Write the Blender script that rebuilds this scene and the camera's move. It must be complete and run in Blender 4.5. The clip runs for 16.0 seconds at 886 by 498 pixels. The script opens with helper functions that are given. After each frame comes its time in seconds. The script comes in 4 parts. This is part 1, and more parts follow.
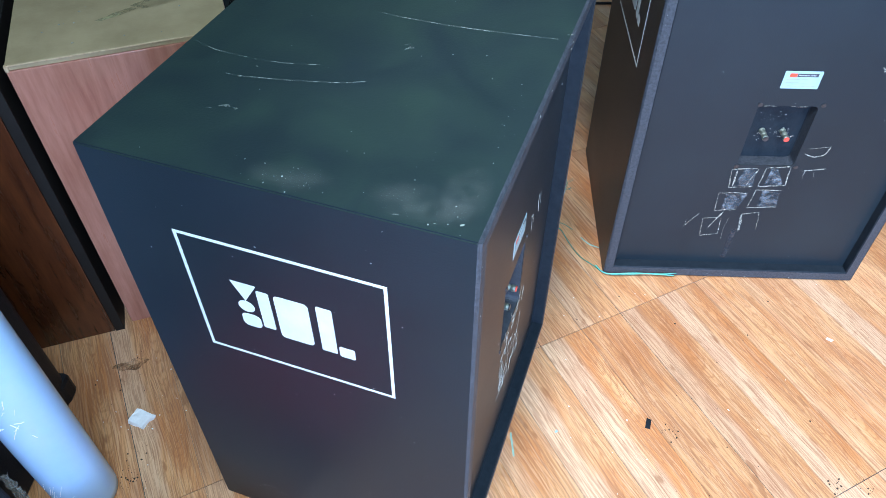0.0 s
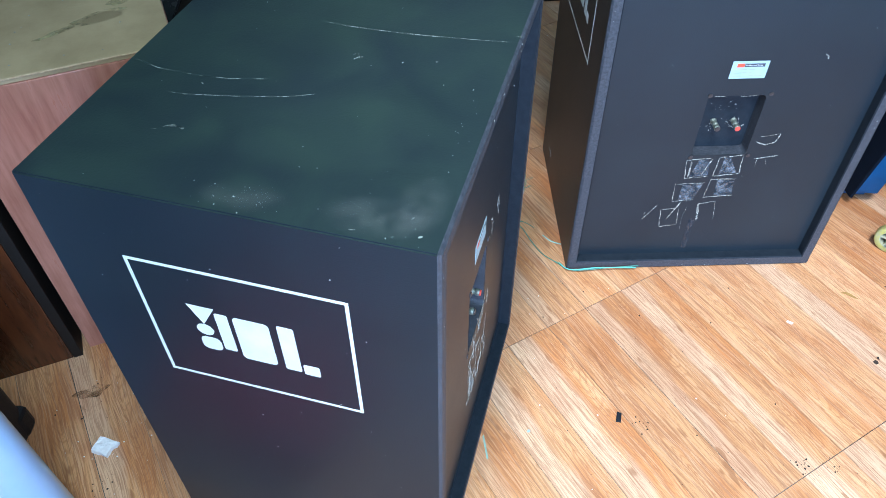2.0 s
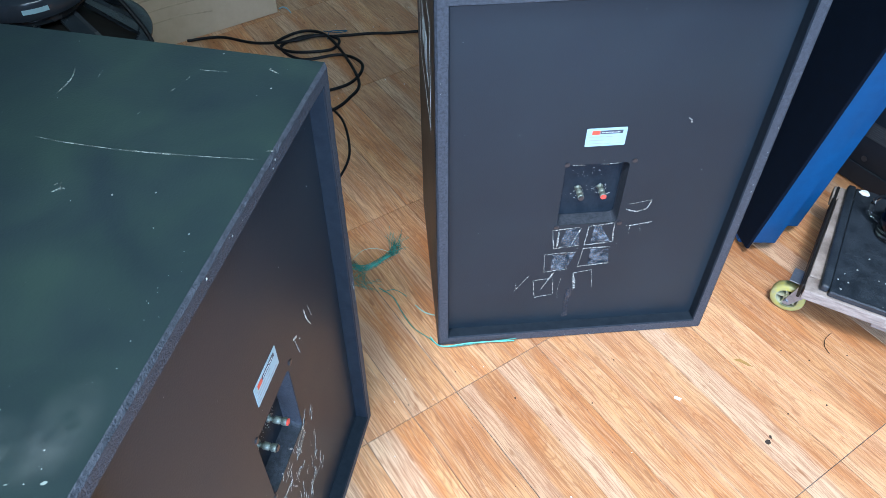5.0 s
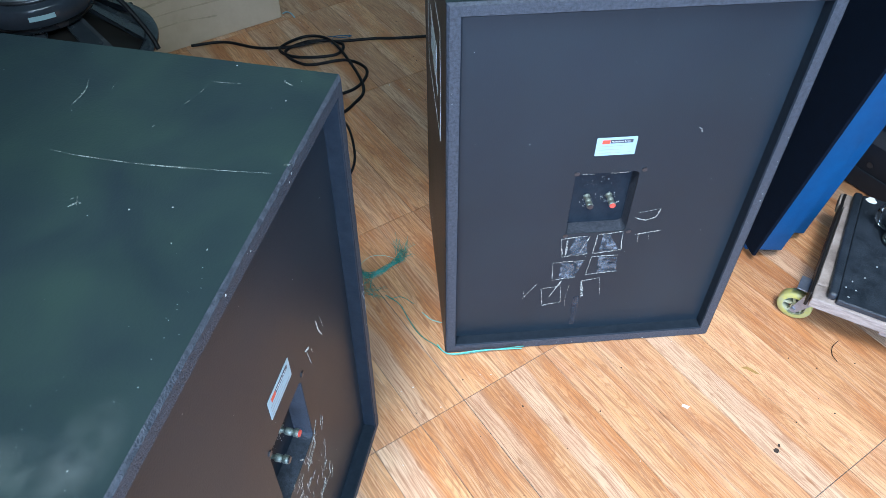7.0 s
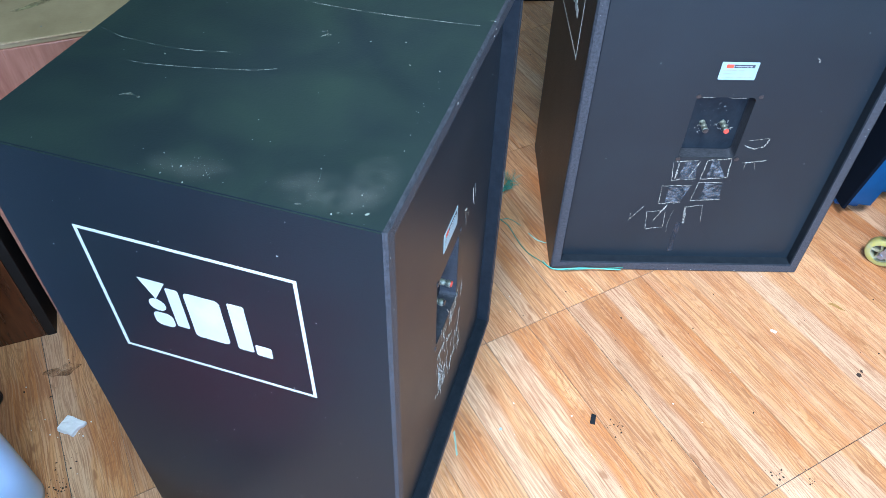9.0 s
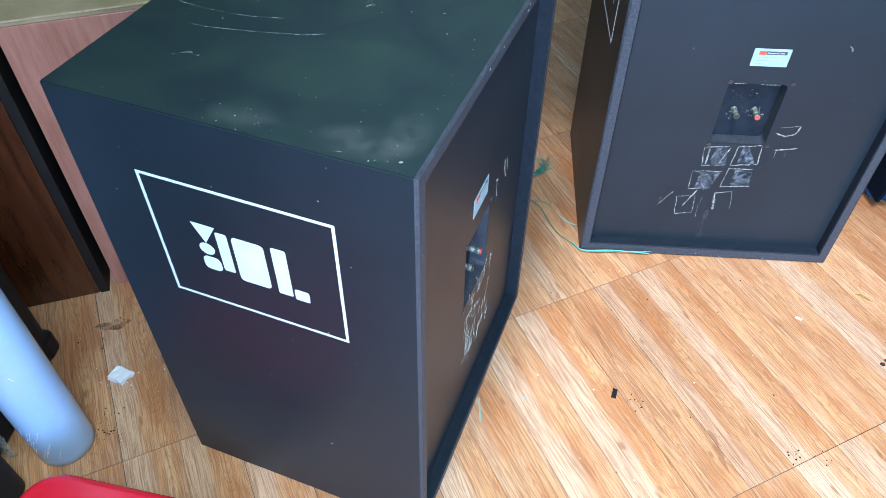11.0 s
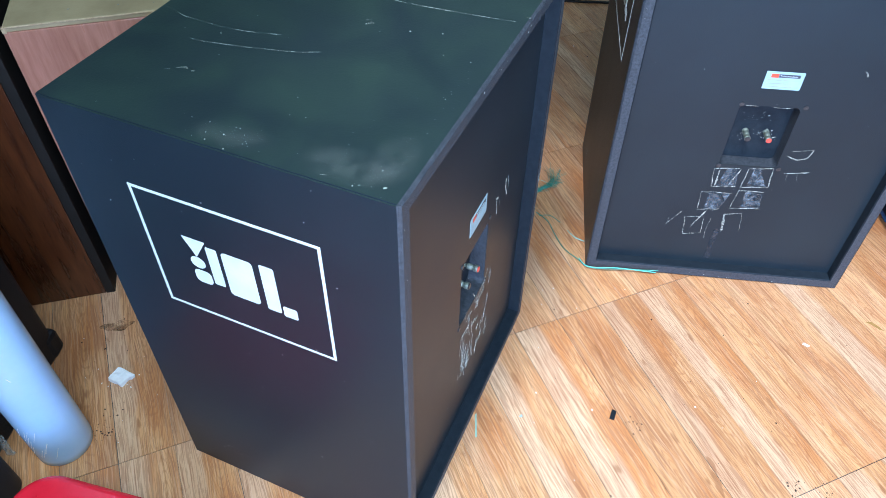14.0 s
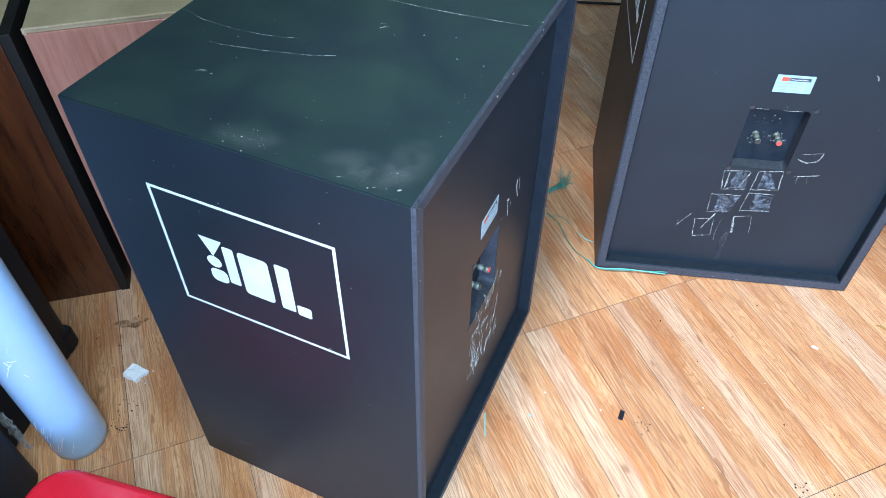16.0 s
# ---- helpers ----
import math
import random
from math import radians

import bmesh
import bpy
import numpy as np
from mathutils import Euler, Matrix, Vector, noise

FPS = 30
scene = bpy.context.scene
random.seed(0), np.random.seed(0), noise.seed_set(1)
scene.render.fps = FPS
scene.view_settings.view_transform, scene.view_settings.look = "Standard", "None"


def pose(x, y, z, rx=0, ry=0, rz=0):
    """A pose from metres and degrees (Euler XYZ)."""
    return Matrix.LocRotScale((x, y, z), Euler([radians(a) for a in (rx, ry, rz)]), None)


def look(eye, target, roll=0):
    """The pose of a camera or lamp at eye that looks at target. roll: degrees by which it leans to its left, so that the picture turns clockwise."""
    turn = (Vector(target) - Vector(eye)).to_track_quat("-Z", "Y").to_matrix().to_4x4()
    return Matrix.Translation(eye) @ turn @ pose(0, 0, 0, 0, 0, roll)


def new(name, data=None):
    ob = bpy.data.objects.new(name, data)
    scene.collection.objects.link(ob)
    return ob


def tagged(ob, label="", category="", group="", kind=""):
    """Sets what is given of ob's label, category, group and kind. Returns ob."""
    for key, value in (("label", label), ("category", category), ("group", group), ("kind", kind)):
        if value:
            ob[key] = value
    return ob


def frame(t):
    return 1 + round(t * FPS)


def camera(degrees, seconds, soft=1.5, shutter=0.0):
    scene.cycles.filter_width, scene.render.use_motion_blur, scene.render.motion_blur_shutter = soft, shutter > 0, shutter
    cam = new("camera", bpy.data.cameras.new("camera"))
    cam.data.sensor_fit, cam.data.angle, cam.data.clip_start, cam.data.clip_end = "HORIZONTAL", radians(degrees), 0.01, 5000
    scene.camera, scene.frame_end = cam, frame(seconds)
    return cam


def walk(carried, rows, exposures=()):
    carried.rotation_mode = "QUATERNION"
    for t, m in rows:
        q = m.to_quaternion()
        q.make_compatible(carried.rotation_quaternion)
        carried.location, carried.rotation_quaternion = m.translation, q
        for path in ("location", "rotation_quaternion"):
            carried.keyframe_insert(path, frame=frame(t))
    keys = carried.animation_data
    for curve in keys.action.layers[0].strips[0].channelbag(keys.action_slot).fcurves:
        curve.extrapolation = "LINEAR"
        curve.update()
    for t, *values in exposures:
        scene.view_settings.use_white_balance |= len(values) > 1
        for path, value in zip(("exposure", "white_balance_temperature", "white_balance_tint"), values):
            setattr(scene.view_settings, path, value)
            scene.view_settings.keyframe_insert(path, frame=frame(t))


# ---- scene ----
cam = camera(62.5, 16.0, 0.85)
PATH = [
    (0, (0.711, 0.657, 1.45), (0.64, 2.033, 0.0), -0.4),
    (0.5, (0.718, 0.657, 1.455), (0.653, 2.033, 0.005), -0.4),
    (1, (0.726, 0.666, 1.454), (0.676, 2.042, 0.003), -0.5),
    (1.5, (0.728, 0.67, 1.449), (0.71, 2.047, -0.001), -0.7),
    (2, (0.717, 0.674, 1.452), (0.742, 2.049, 0.0), -0.7),
    (2.5, (0.754, 0.703, 1.446), (0.826, 2.075, -0.008), -0.6),
    (3, (0.854, 0.792, 1.449), (0.961, 2.161, -0.004), -0.3),
    (3.5, (0.969, 0.855, 1.445), (1.079, 2.219, -0.013), -0.4),
    (4, (0.993, 0.888, 1.438), (1.104, 2.252, -0.02), -0.4),
    (6.5, (0.984, 0.942, 1.456), (1.104, 2.311, 0.003), -0.1),
    (7, (0.972, 0.94, 1.453), (1.092, 2.308, -0.001), -0.1),
    (7.5, (0.975, 0.916, 1.449), (1.079, 2.284, -0.006), -0.0),
    (8, (0.958, 0.87, 1.434), (1.045, 2.236, -0.025), 0.5),
    (8.5, (0.879, 0.783, 1.422), (0.931, 2.161, -0.026), 1.1),
    (9, (0.778, 0.671, 1.42), (0.786, 2.052, -0.026), 1.2),
    (9.5, (0.761, 0.607, 1.427), (0.73, 1.988, -0.019), 0.9),
    (12, (0.842, 0.583, 1.431), (0.737, 1.953, -0.022), 0.3),
    (12.5, (0.863, 0.597, 1.435), (0.757, 1.967, -0.018), 0.4),
    (13, (0.865, 0.616, 1.434), (0.753, 1.986, -0.018), 0.5),
    (13.5, (0.841, 0.617, 1.441), (0.711, 1.986, -0.011), 0.6),
    (14, (0.834, 0.616, 1.445), (0.682, 1.985, -0.006), 0.5),
    (14.5, (0.832, 0.61, 1.451), (0.666, 1.976, 0.0), 0.4),
    (15, (0.823, 0.608, 1.461), (0.65, 1.972, 0.009), 0.2),
    (15.5, (0.822, 0.608, 1.458), (0.647, 1.972, 0.006), 0.2),
    (16, (0.83, 0.607, 1.458), (0.655, 1.971, 0.005), 0.2),
]
EXPOSURES = [(0.0, 0.0, 5450, 11), (16.0, 0.0, 5450, 11)]

walk(cam, [(t, look(eye, target, roll)) for t, eye, target, roll in PATH], EXPOSURES)

# ---- world and light ----
world = bpy.data.worlds.new("world")
scene.world = world
world.use_nodes = True
wn = world.node_tree.nodes
sky = wn.new("ShaderNodeTexSky")
sky.sky_type = "NISHITA"
sky.sun_disc = False
sky.sun_elevation = radians(63)
sky.sun_rotation = radians(204)
world.node_tree.links.new(sky.outputs[0], wn["Background"].inputs[0])
wn["Background"].inputs[1].default_value = 0.15

sun = new("sun", bpy.data.lights.new("sun", "SUN"))
sun.data.energy, sun.data.angle, sun.data.color = 3.3, radians(10), (1.0, 0.95, 0.90)
sun.matrix_world = look((-1.35, -3.0, 6.4), (0, 0, 0))

# daylight of the open shop front
def window_light(name, m, sx, sy, watts, colour):
    lamp = new(name, bpy.data.lights.new(name, "AREA"))
    lamp.data.shape, lamp.data.size, lamp.data.size_y = "RECTANGLE", sx, sy
    lamp.data.energy, lamp.data.color = watts, colour
    lamp.matrix_world = m
    return lamp

window_light("shopfront_daylight", look((1.05, -1.62, 1.35), (1.1, 2.0, 0.7)), 3.0, 2.4, 260, (0.60, 0.75, 0.99))
# unseen source overhead, added to light floor and cabinet tops from above
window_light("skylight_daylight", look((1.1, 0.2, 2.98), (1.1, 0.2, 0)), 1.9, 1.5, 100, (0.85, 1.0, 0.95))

# ---- materials ----
def mat(name, a, b=None, rough=0.5, scale=8.0, bump=0.0, bump_scale=200.0, metal=0.0, rough_var=0.1, coat=0.0, stretch=(1, 1, 1), spec=0.5):
    """Two tones mixed by broad and fine noise, uneven gloss, fine relief."""
    m = bpy.data.materials.new(name)
    m.use_nodes = True
    n, l = m.node_tree.nodes, m.node_tree.links
    p = n["Principled BSDF"]
    tc = n.new("ShaderNodeTexCoord")
    mp = n.new("ShaderNodeMapping")
    mp.inputs["Scale"].default_value = stretch
    l.new(tc.outputs["Object"], mp.inputs["Vector"])
    n1 = n.new("ShaderNodeTexNoise")
    n1.inputs["Scale"].default_value, n1.inputs["Detail"].default_value, n1.inputs["Roughness"].default_value = scale, 6, 0.65
    n2 = n.new("ShaderNodeTexNoise")
    n2.inputs["Scale"].default_value, n2.inputs["Detail"].default_value = bump_scale, 3
    for q in (n1, n2):
        l.new(mp.outputs[0], q.inputs["Vector"])
    b = b or tuple(c * 0.75 for c in a)
    ramp = n.new("ShaderNodeValToRGB")
    ramp.color_ramp.elements[0].position, ramp.color_ramp.elements[1].position = 0.35, 0.68
    ramp.color_ramp.elements[0].color, ramp.color_ramp.elements[1].color = (*a, 1), (*b, 1)
    l.new(n1.outputs["Fac"], ramp.inputs[0])
    l.new(ramp.outputs[0], p.inputs["Base Color"])
    mr = n.new("ShaderNodeMapRange")
    mr.inputs["To Min"].default_value, mr.inputs["To Max"].default_value = max(0.02, rough - rough_var), min(1, rough + rough_var)
    l.new(n1.outputs["Fac"], mr.inputs["Value"])
    l.new(mr.outputs[0], p.inputs["Roughness"])
    p.inputs["Metallic"].default_value, p.inputs["Coat Weight"].default_value = metal, coat
    p.inputs["Specular IOR Level"].default_value = spec
    if bump:
        bp = n.new("ShaderNodeBump")
        bp.inputs["Strength"].default_value, bp.inputs["Distance"].default_value = bump, 0.002
        l.new(n2.outputs["Fac"], bp.inputs["Height"])
        l.new(bp.outputs[0], p.inputs["Normal"])
    return m


def paint_black():
    """Thin matt black paint over board: dusty clouds, a green sheen coloured onto upward faces, small pale scuffs."""
    m = mat("black_cabinet_paint", (0.0082, 0.0144, 0.0222), (0.0116, 0.0190, 0.0280), 0.42, 3.5, 0.12, 350, rough_var=0.07, spec=0.36)
    n, l = m.node_tree.nodes, m.node_tree.links
    p = n["Principled BSDF"]
    old = p.inputs["Base Color"].links[0].from_socket
    tc = [q for q in n if q.type == "TEX_COORD"][0]
    dust = n.new("ShaderNodeTexNoise")
    dust.inputs["Scale"].default_value, dust.inputs["Detail"].default_value, dust.inputs["Distortion"].default_value = 8, 9, 0.7
    l.new(tc.outputs["Object"], dust.inputs["Vector"])
    dr = n.new("ShaderNodeMapRange")
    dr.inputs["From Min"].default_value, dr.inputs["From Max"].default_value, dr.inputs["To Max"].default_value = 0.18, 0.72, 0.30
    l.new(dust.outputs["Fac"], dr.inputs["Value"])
    # upward faces turn greenish: dust, and the ceiling's reflection put into the colour
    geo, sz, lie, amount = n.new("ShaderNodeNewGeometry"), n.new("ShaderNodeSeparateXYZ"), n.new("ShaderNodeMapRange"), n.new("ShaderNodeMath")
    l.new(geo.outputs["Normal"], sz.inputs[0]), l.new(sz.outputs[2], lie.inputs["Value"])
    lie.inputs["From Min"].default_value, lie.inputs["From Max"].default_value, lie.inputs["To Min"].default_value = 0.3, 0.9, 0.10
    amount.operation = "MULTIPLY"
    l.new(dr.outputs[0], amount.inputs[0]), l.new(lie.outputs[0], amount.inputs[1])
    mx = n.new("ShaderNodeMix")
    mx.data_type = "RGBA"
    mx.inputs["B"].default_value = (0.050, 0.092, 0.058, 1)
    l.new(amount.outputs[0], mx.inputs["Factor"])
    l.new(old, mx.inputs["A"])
    speck = n.new("ShaderNodeTexNoise")
    speck.inputs["Scale"].default_value, speck.inputs["Detail"].default_value = 130, 2
    l.new(tc.outputs["Object"], speck.inputs["Vector"])
    sr = n.new("ShaderNodeMapRange")
    sr.inputs["From Min"].default_value, sr.inputs["From Max"].default_value, sr.inputs["To Max"].default_value = 0.785, 0.81, 0.35
    l.new(speck.outputs["Fac"], sr.inputs["Value"])
    mx2 = n.new("ShaderNodeMix")
    mx2.data_type = "RGBA"
    mx2.inputs["B"].default_value = (0.35, 0.36, 0.35, 1)
    l.new(sr.outputs[0], mx2.inputs["Factor"])
    l.new(mx.outputs["Result"], mx2.inputs["A"])
    l.new(mx2.outputs["Result"], p.inputs["Base Color"])
    return m


def broken(name, colour, low, high, scale, rough=0.6):
    """Remains of glue or paint that cover the ground in patches only."""
    m = bpy.data.materials.new(name)
    m.use_nodes = True
    n, l = m.node_tree.nodes, m.node_tree.links
    p = n["Principled BSDF"]
    p.inputs["Base Color"].default_value, p.inputs["Roughness"].default_value = (*colour, 1), rough
    tc, tx, mr = n.new("ShaderNodeTexCoord"), n.new("ShaderNodeTexNoise"), n.new("ShaderNodeMapRange")
    tx.inputs["Scale"].default_value, tx.inputs["Detail"].default_value, tx.inputs["Roughness"].default_value = scale, 5, 0.7
    mr.inputs["From Min"].default_value, mr.inputs["From Max"].default_value = low, high
    l.new(tc.outputs["Object"], tx.inputs["Vector"])
    l.new(tx.outputs["Fac"], mr.inputs["Value"])
    l.new(mr.outputs[0], p.inputs["Alpha"])
    return m


def dust(name, colour, most, scale):
    """A rubbed patch of fine dust that thins out towards its edge."""
    m = bpy.data.materials.new(name)
    m.use_nodes = True
    n, l = m.node_tree.nodes, m.node_tree.links
    p = n["Principled BSDF"]
    p.inputs["Base Color"].default_value, p.inputs["Roughness"].default_value = (*colour, 1), 0.85
    tc, mp, gr = n.new("ShaderNodeTexCoord"), n.new("ShaderNodeMapping"), n.new("ShaderNodeTexGradient")
    gr.gradient_type = "SPHERICAL"
    mp.inputs["Location"].default_value, mp.inputs["Scale"].default_value = (-1, -1, 0), (2, 2, 0)
    tx, mr, mu = n.new("ShaderNodeTexNoise"), n.new("ShaderNodeMapRange"), n.new("ShaderNodeMath")
    tx.inputs["Scale"].default_value, tx.inputs["Detail"].default_value, tx.inputs["Roughness"].default_value = scale, 6, 0.62
    mr.inputs["From Min"].default_value, mr.inputs["From Max"].default_value, mr.inputs["To Max"].default_value = 0.28, 0.78, most
    mu.operation = "MULTIPLY"
    l.new(tc.outputs["Generated"], mp.inputs["Vector"])
    l.new(mp.outputs["Vector"], gr.inputs["Vector"])
    l.new(tc.outputs["Object"], tx.inputs["Vector"])
    l.new(tx.outputs["Fac"], mr.inputs["Value"])
    l.new(mr.outputs[0], mu.inputs[0])
    l.new(gr.outputs["Fac"], mu.inputs[1])
    l.new(mu.outputs[0], p.inputs["Alpha"])
    return m


def wood_tile():
    """Glazed tile printed as oak strips: nested arches of grain that run out into straight lines, fine pores, uneven tone."""
    m = bpy.data.materials.new("oak_print_glazed_tile")
    m.use_nodes = True
    n, l = m.node_tree.nodes, m.node_tree.links
    p = n["Principled BSDF"]

    def wire(value, socket):
        if isinstance(value, (int, float, tuple)):
            socket.default_value = value
        else:
            l.new(value, socket)

    def calc(op, a, b=0.0, c=0.0):
        q = n.new("ShaderNodeMath")
        q.operation = op
        for k, v in enumerate((a, b, c)):
            wire(v, q.inputs[k])
        return q.outputs[0]

    def mix(fac, a, b, blend="MIX"):
        q = n.new("ShaderNodeMix")
        q.data_type, q.blend_type = "RGBA", blend
        wire(fac, q.inputs["Factor"]), wire(a, q.inputs["A"]), wire(b, q.inputs["B"])
        return q.outputs["Result"]

    def step(v, lo, hi, top=1.0):
        q = n.new("ShaderNodeMapRange")
        q.interpolation_type = "SMOOTHSTEP"
        wire(v, q.inputs["Value"])
        q.inputs["From Min"].default_value, q.inputs["From Max"].default_value, q.inputs["To Max"].default_value = lo, hi, top
        return q.outputs[0]

    tc, info, geo = n.new("ShaderNodeTexCoord"), n.new("ShaderNodeObjectInfo"), n.new("ShaderNodeNewGeometry")
    sep = n.new("ShaderNodeSeparateXYZ")
    l.new(tc.outputs["Object"], sep.inputs[0])
    rnd = info.outputs["Random"]
    r2 = calc("FRACT", calc("MULTIPLY", rnd, 7.31))
    r3 = calc("FRACT", calc("MULTIPLY", rnd, 23.7))
    comb = n.new("ShaderNodeCombineXYZ")
    for k in (0, 1, 2):
        l.new(calc("MULTIPLY", rnd, 37.0), comb.inputs[k])
    add = n.new("ShaderNodeVectorMath")
    add.operation = "ADD"
    l.new(tc.outputs["Object"], add.inputs[0]), l.new(comb.outputs[0], add.inputs[1])

    def tex(scale, detail, rough, place=None):
        mp, q = n.new("ShaderNodeMapping"), n.new("ShaderNodeTexNoise")
        mp.inputs["Scale"].default_value = scale
        l.new(place or add.outputs[0], mp.inputs["Vector"]), l.new(mp.outputs[0], q.inputs["Vector"])
        q.inputs["Scale"].default_value, q.inputs["Detail"].default_value, q.inputs["Roughness"].default_value = 1.0, detail, rough
        return q.outputs["Fac"]

    side = calc("SUBTRACT", sep.outputs[0], calc("MULTIPLY", calc("SUBTRACT", r2, 0.35), 0.07))
    arch = calc("MULTIPLY", calc("MULTIPLY", side, side), calc("MULTIPLY_ADD", r3, 260.0, 160.0))
    along = calc("MULTIPLY", sep.outputs[1], calc("SUBTRACT", calc("MULTIPLY", calc("GREATER_THAN", r3, 0.5), 2.0), 1.0))
    w = calc("ADD", calc("ADD", along, arch), calc("MULTIPLY", tex((16, 3.0, 1), 3.0, 0.55), 0.30))
    wave = calc("SINE", calc("MULTIPLY", w, 2 * math.pi / 0.034))
    heart = step(calc("SUBTRACT", 0.052, calc("ABSOLUTE", side)), 0.006, 0.034)
    line = calc("MULTIPLY", step(wave, 0.30, 1.0), heart)
    # the grain wanders to and fro along the strip
    drift = n.new("ShaderNodeCombineXYZ")
    l.new(calc("MULTIPLY", calc("SUBTRACT", tex((11, 3.2, 1), 2.0, 0.5), 0.5), 0.030), drift.inputs[0])
    bent = n.new("ShaderNodeVectorMath")
    bent.operation = "ADD"
    l.new(add.outputs[0], bent.inputs[0]), l.new(drift.outputs[0], bent.inputs[1])
    pores = step(tex((430, 13.0, 1), 2.0, 0.5, bent.outputs[0]), 0.50, 0.55)
    fine = step(tex((240, 7.0, 1), 3.0, 0.6, bent.outputs[0]), 0.55, 0.59)
    silver = step(tex((260, 6.0, 1), 3.0, 0.6, bent.outputs[0]), 0.52, 0.58)
    blot = step(tex((20, 5.5, 1), 4.0, 0.55, bent.outputs[0]), 0.40, 0.64)
    knots = step(tex((45, 12, 1), 2.0, 0.5), 0.66, 0.74)
    margin = step(calc("ADD", calc("ABSOLUTE", side), calc("MULTIPLY", blot, 0.014)), 0.034, 0.054)
    c = mix(blot, (0.70, 0.375, 0.170, 1), (0.57, 0.240, 0.085, 1))
    c = mix(calc("MULTIPLY", step(r3, 0.45, 0.95), 0.40), c, (0.72, 0.435, 0.245, 1))
    c = mix(calc("MULTIPLY", line, 0.40), c, (0.40, 0.150, 0.052, 1))
    c = mix(calc("MULTIPLY", margin, step(r2, 0.15, 0.9, 0.52)), c, (0.75, 0.56, 0.40, 1))
    c = mix(calc("MULTIPLY", silver, 0.20), c, (0.78, 0.58, 0.42, 1))
    c = mix(calc("MULTIPLY", pores, 0.48), c, (0.33, 0.130, 0.055, 1))
    c = mix(calc("MULTIPLY", fine, 0.38), c, (0.26, 0.098, 0.042, 1))
    c = mix(calc("MULTIPLY", knots, 0.65), c, (0.30, 0.12, 0.048, 1))
    c = mix(1.0, c, mix(rnd, (0.80, 0.79, 0.79, 1), (1.06, 1.08, 1.09, 1)), "MULTIPLY")
    dirt = n.new("ShaderNodeTexNoise")
    dirt.inputs["Scale"].default_value, dirt.inputs["Detail"].default_value, dirt.inputs["Roughness"].default_value = 5.0, 6.0, 0.6
    l.new(geo.outputs["Position"], dirt.inputs["Vector"])
    c = mix(step(dirt.outputs["Fac"], 0.52, 0.8, 0.22), c, (0.34, 0.23, 0.15, 1))
    l.new(c, p.inputs["Base Color"])
    rr = n.new("ShaderNodeMapRange")
    rr.inputs["To Min"].default_value, rr.inputs["To Max"].default_value = 0.24, 0.46
    l.new(dirt.outputs["Fac"], rr.inputs["Value"]), l.new(rr.outputs[0], p.inputs["Roughness"])
    bp = n.new("ShaderNodeBump")
    bp.inputs["Strength"].default_value, bp.inputs["Distance"].default_value, bp.invert = 0.25, 0.001, True
    l.new(pores, bp.inputs["Height"]), l.new(bp.outputs[0], p.inputs["Normal"])
    return m


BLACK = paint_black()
RIM = mat("raw_black_board_edge", (0.020, 0.025, 0.034), (0.058, 0.066, 0.084), 0.6, 170, 0.7, 420)
CUP = mat("black_recess_paint", (0.008, 0.013, 0.020), (0.015, 0.022, 0.031), 0.6, 60, 0.2, 200, spec=0.2)
WHITE = mat("white_stencil_paint", (0.72, 0.80, 0.81), (0.64, 0.72, 0.73), 0.55, 30)
LABEL = mat("silver_label_foil", (0.37, 0.52, 0.57), (0.32, 0.46, 0.51), 0.4, 40)
LABEL_RED = mat("orange_red_print", (0.72, 0.10, 0.05), (0.62, 0.08, 0.04), 0.45, 40)
LABEL_DARK = mat("dark_label_print", (0.05, 0.055, 0.08), None, 0.45, 40)
LABEL_GREY = mat("grey_label_print", (0.38, 0.42, 0.45), None, 0.5, 40)
NICKEL = mat("aged_nickel", (0.30, 0.34, 0.29), (0.12, 0.14, 0.12), 0.5, 300, 0.3, 600, metal=0.55)
RED_CAP = mat("red_plastic_cap", (0.75, 0.09, 0.06), (0.6, 0.06, 0.05), 0.4, 60)
SCREW = mat("black_screw_steel", (0.10, 0.10, 0.11), None, 0.35, 200, metal=0.8)
FLECK = mat("pale_paint_fleck", (0.42, 0.46, 0.45), (0.12, 0.14, 0.14), 0.6, 200)
GLUE = broken("dry_glue_film", (0.20, 0.23, 0.27), 0.40, 0.78, 70)
PALE_GLUE = mat("thick_pale_glue", (0.62, 0.65, 0.58), (0.40, 0.42, 0.38), 0.6, 120)
GLUE_LINE = broken("dry_glue_edge", (0.56, 0.58, 0.53), 0.38, 0.66, 240)
SCRATCH = broken("pale_scratch", (0.24, 0.29, 0.27), 0.42, 0.62, 60)
SMEAR = broken("grey_smear", (0.055, 0.06, 0.075), 0.3, 0.85, 25)
# two tones of one veneer: pinkish sheen and shade are put into the colours
SHEEN_VENEER = mat("faded_pinkish_veneer", (0.42, 0.195, 0.140), (0.27, 0.105, 0.068), 0.3, 9, 0.1, 300, coat=0.4, stretch=(6, 6, 0.6))
SHADED_VENEER = mat("mahogany_veneer", (0.098, 0.030, 0.011), (0.024, 0.007, 0.003), 0.26, 7, 0.1, 300, coat=0.4, stretch=(6, 6, 0.6))
# worn board top, its olive sheen painted into the base colour
OLIVE = mat("olive_brown_board_top", (0.40, 0.315, 0.185), (0.28, 0.215, 0.12), 0.42, 6, 0.15, 200)
YELLOWED = broken("pale_yellow_paint_rub", (0.52, 0.47, 0.26), 0.42, 0.7, 12)
CHIPPED = mat("bare_chipboard_edge", (0.50, 0.38, 0.24), (0.36, 0.25, 0.15), 0.8, 120, 0.4, 300)
DARKBOARD = mat("black_stained_board", (0.008, 0.007, 0.006), (0.014, 0.012, 0.011), 0.55, 12, spec=0.25)
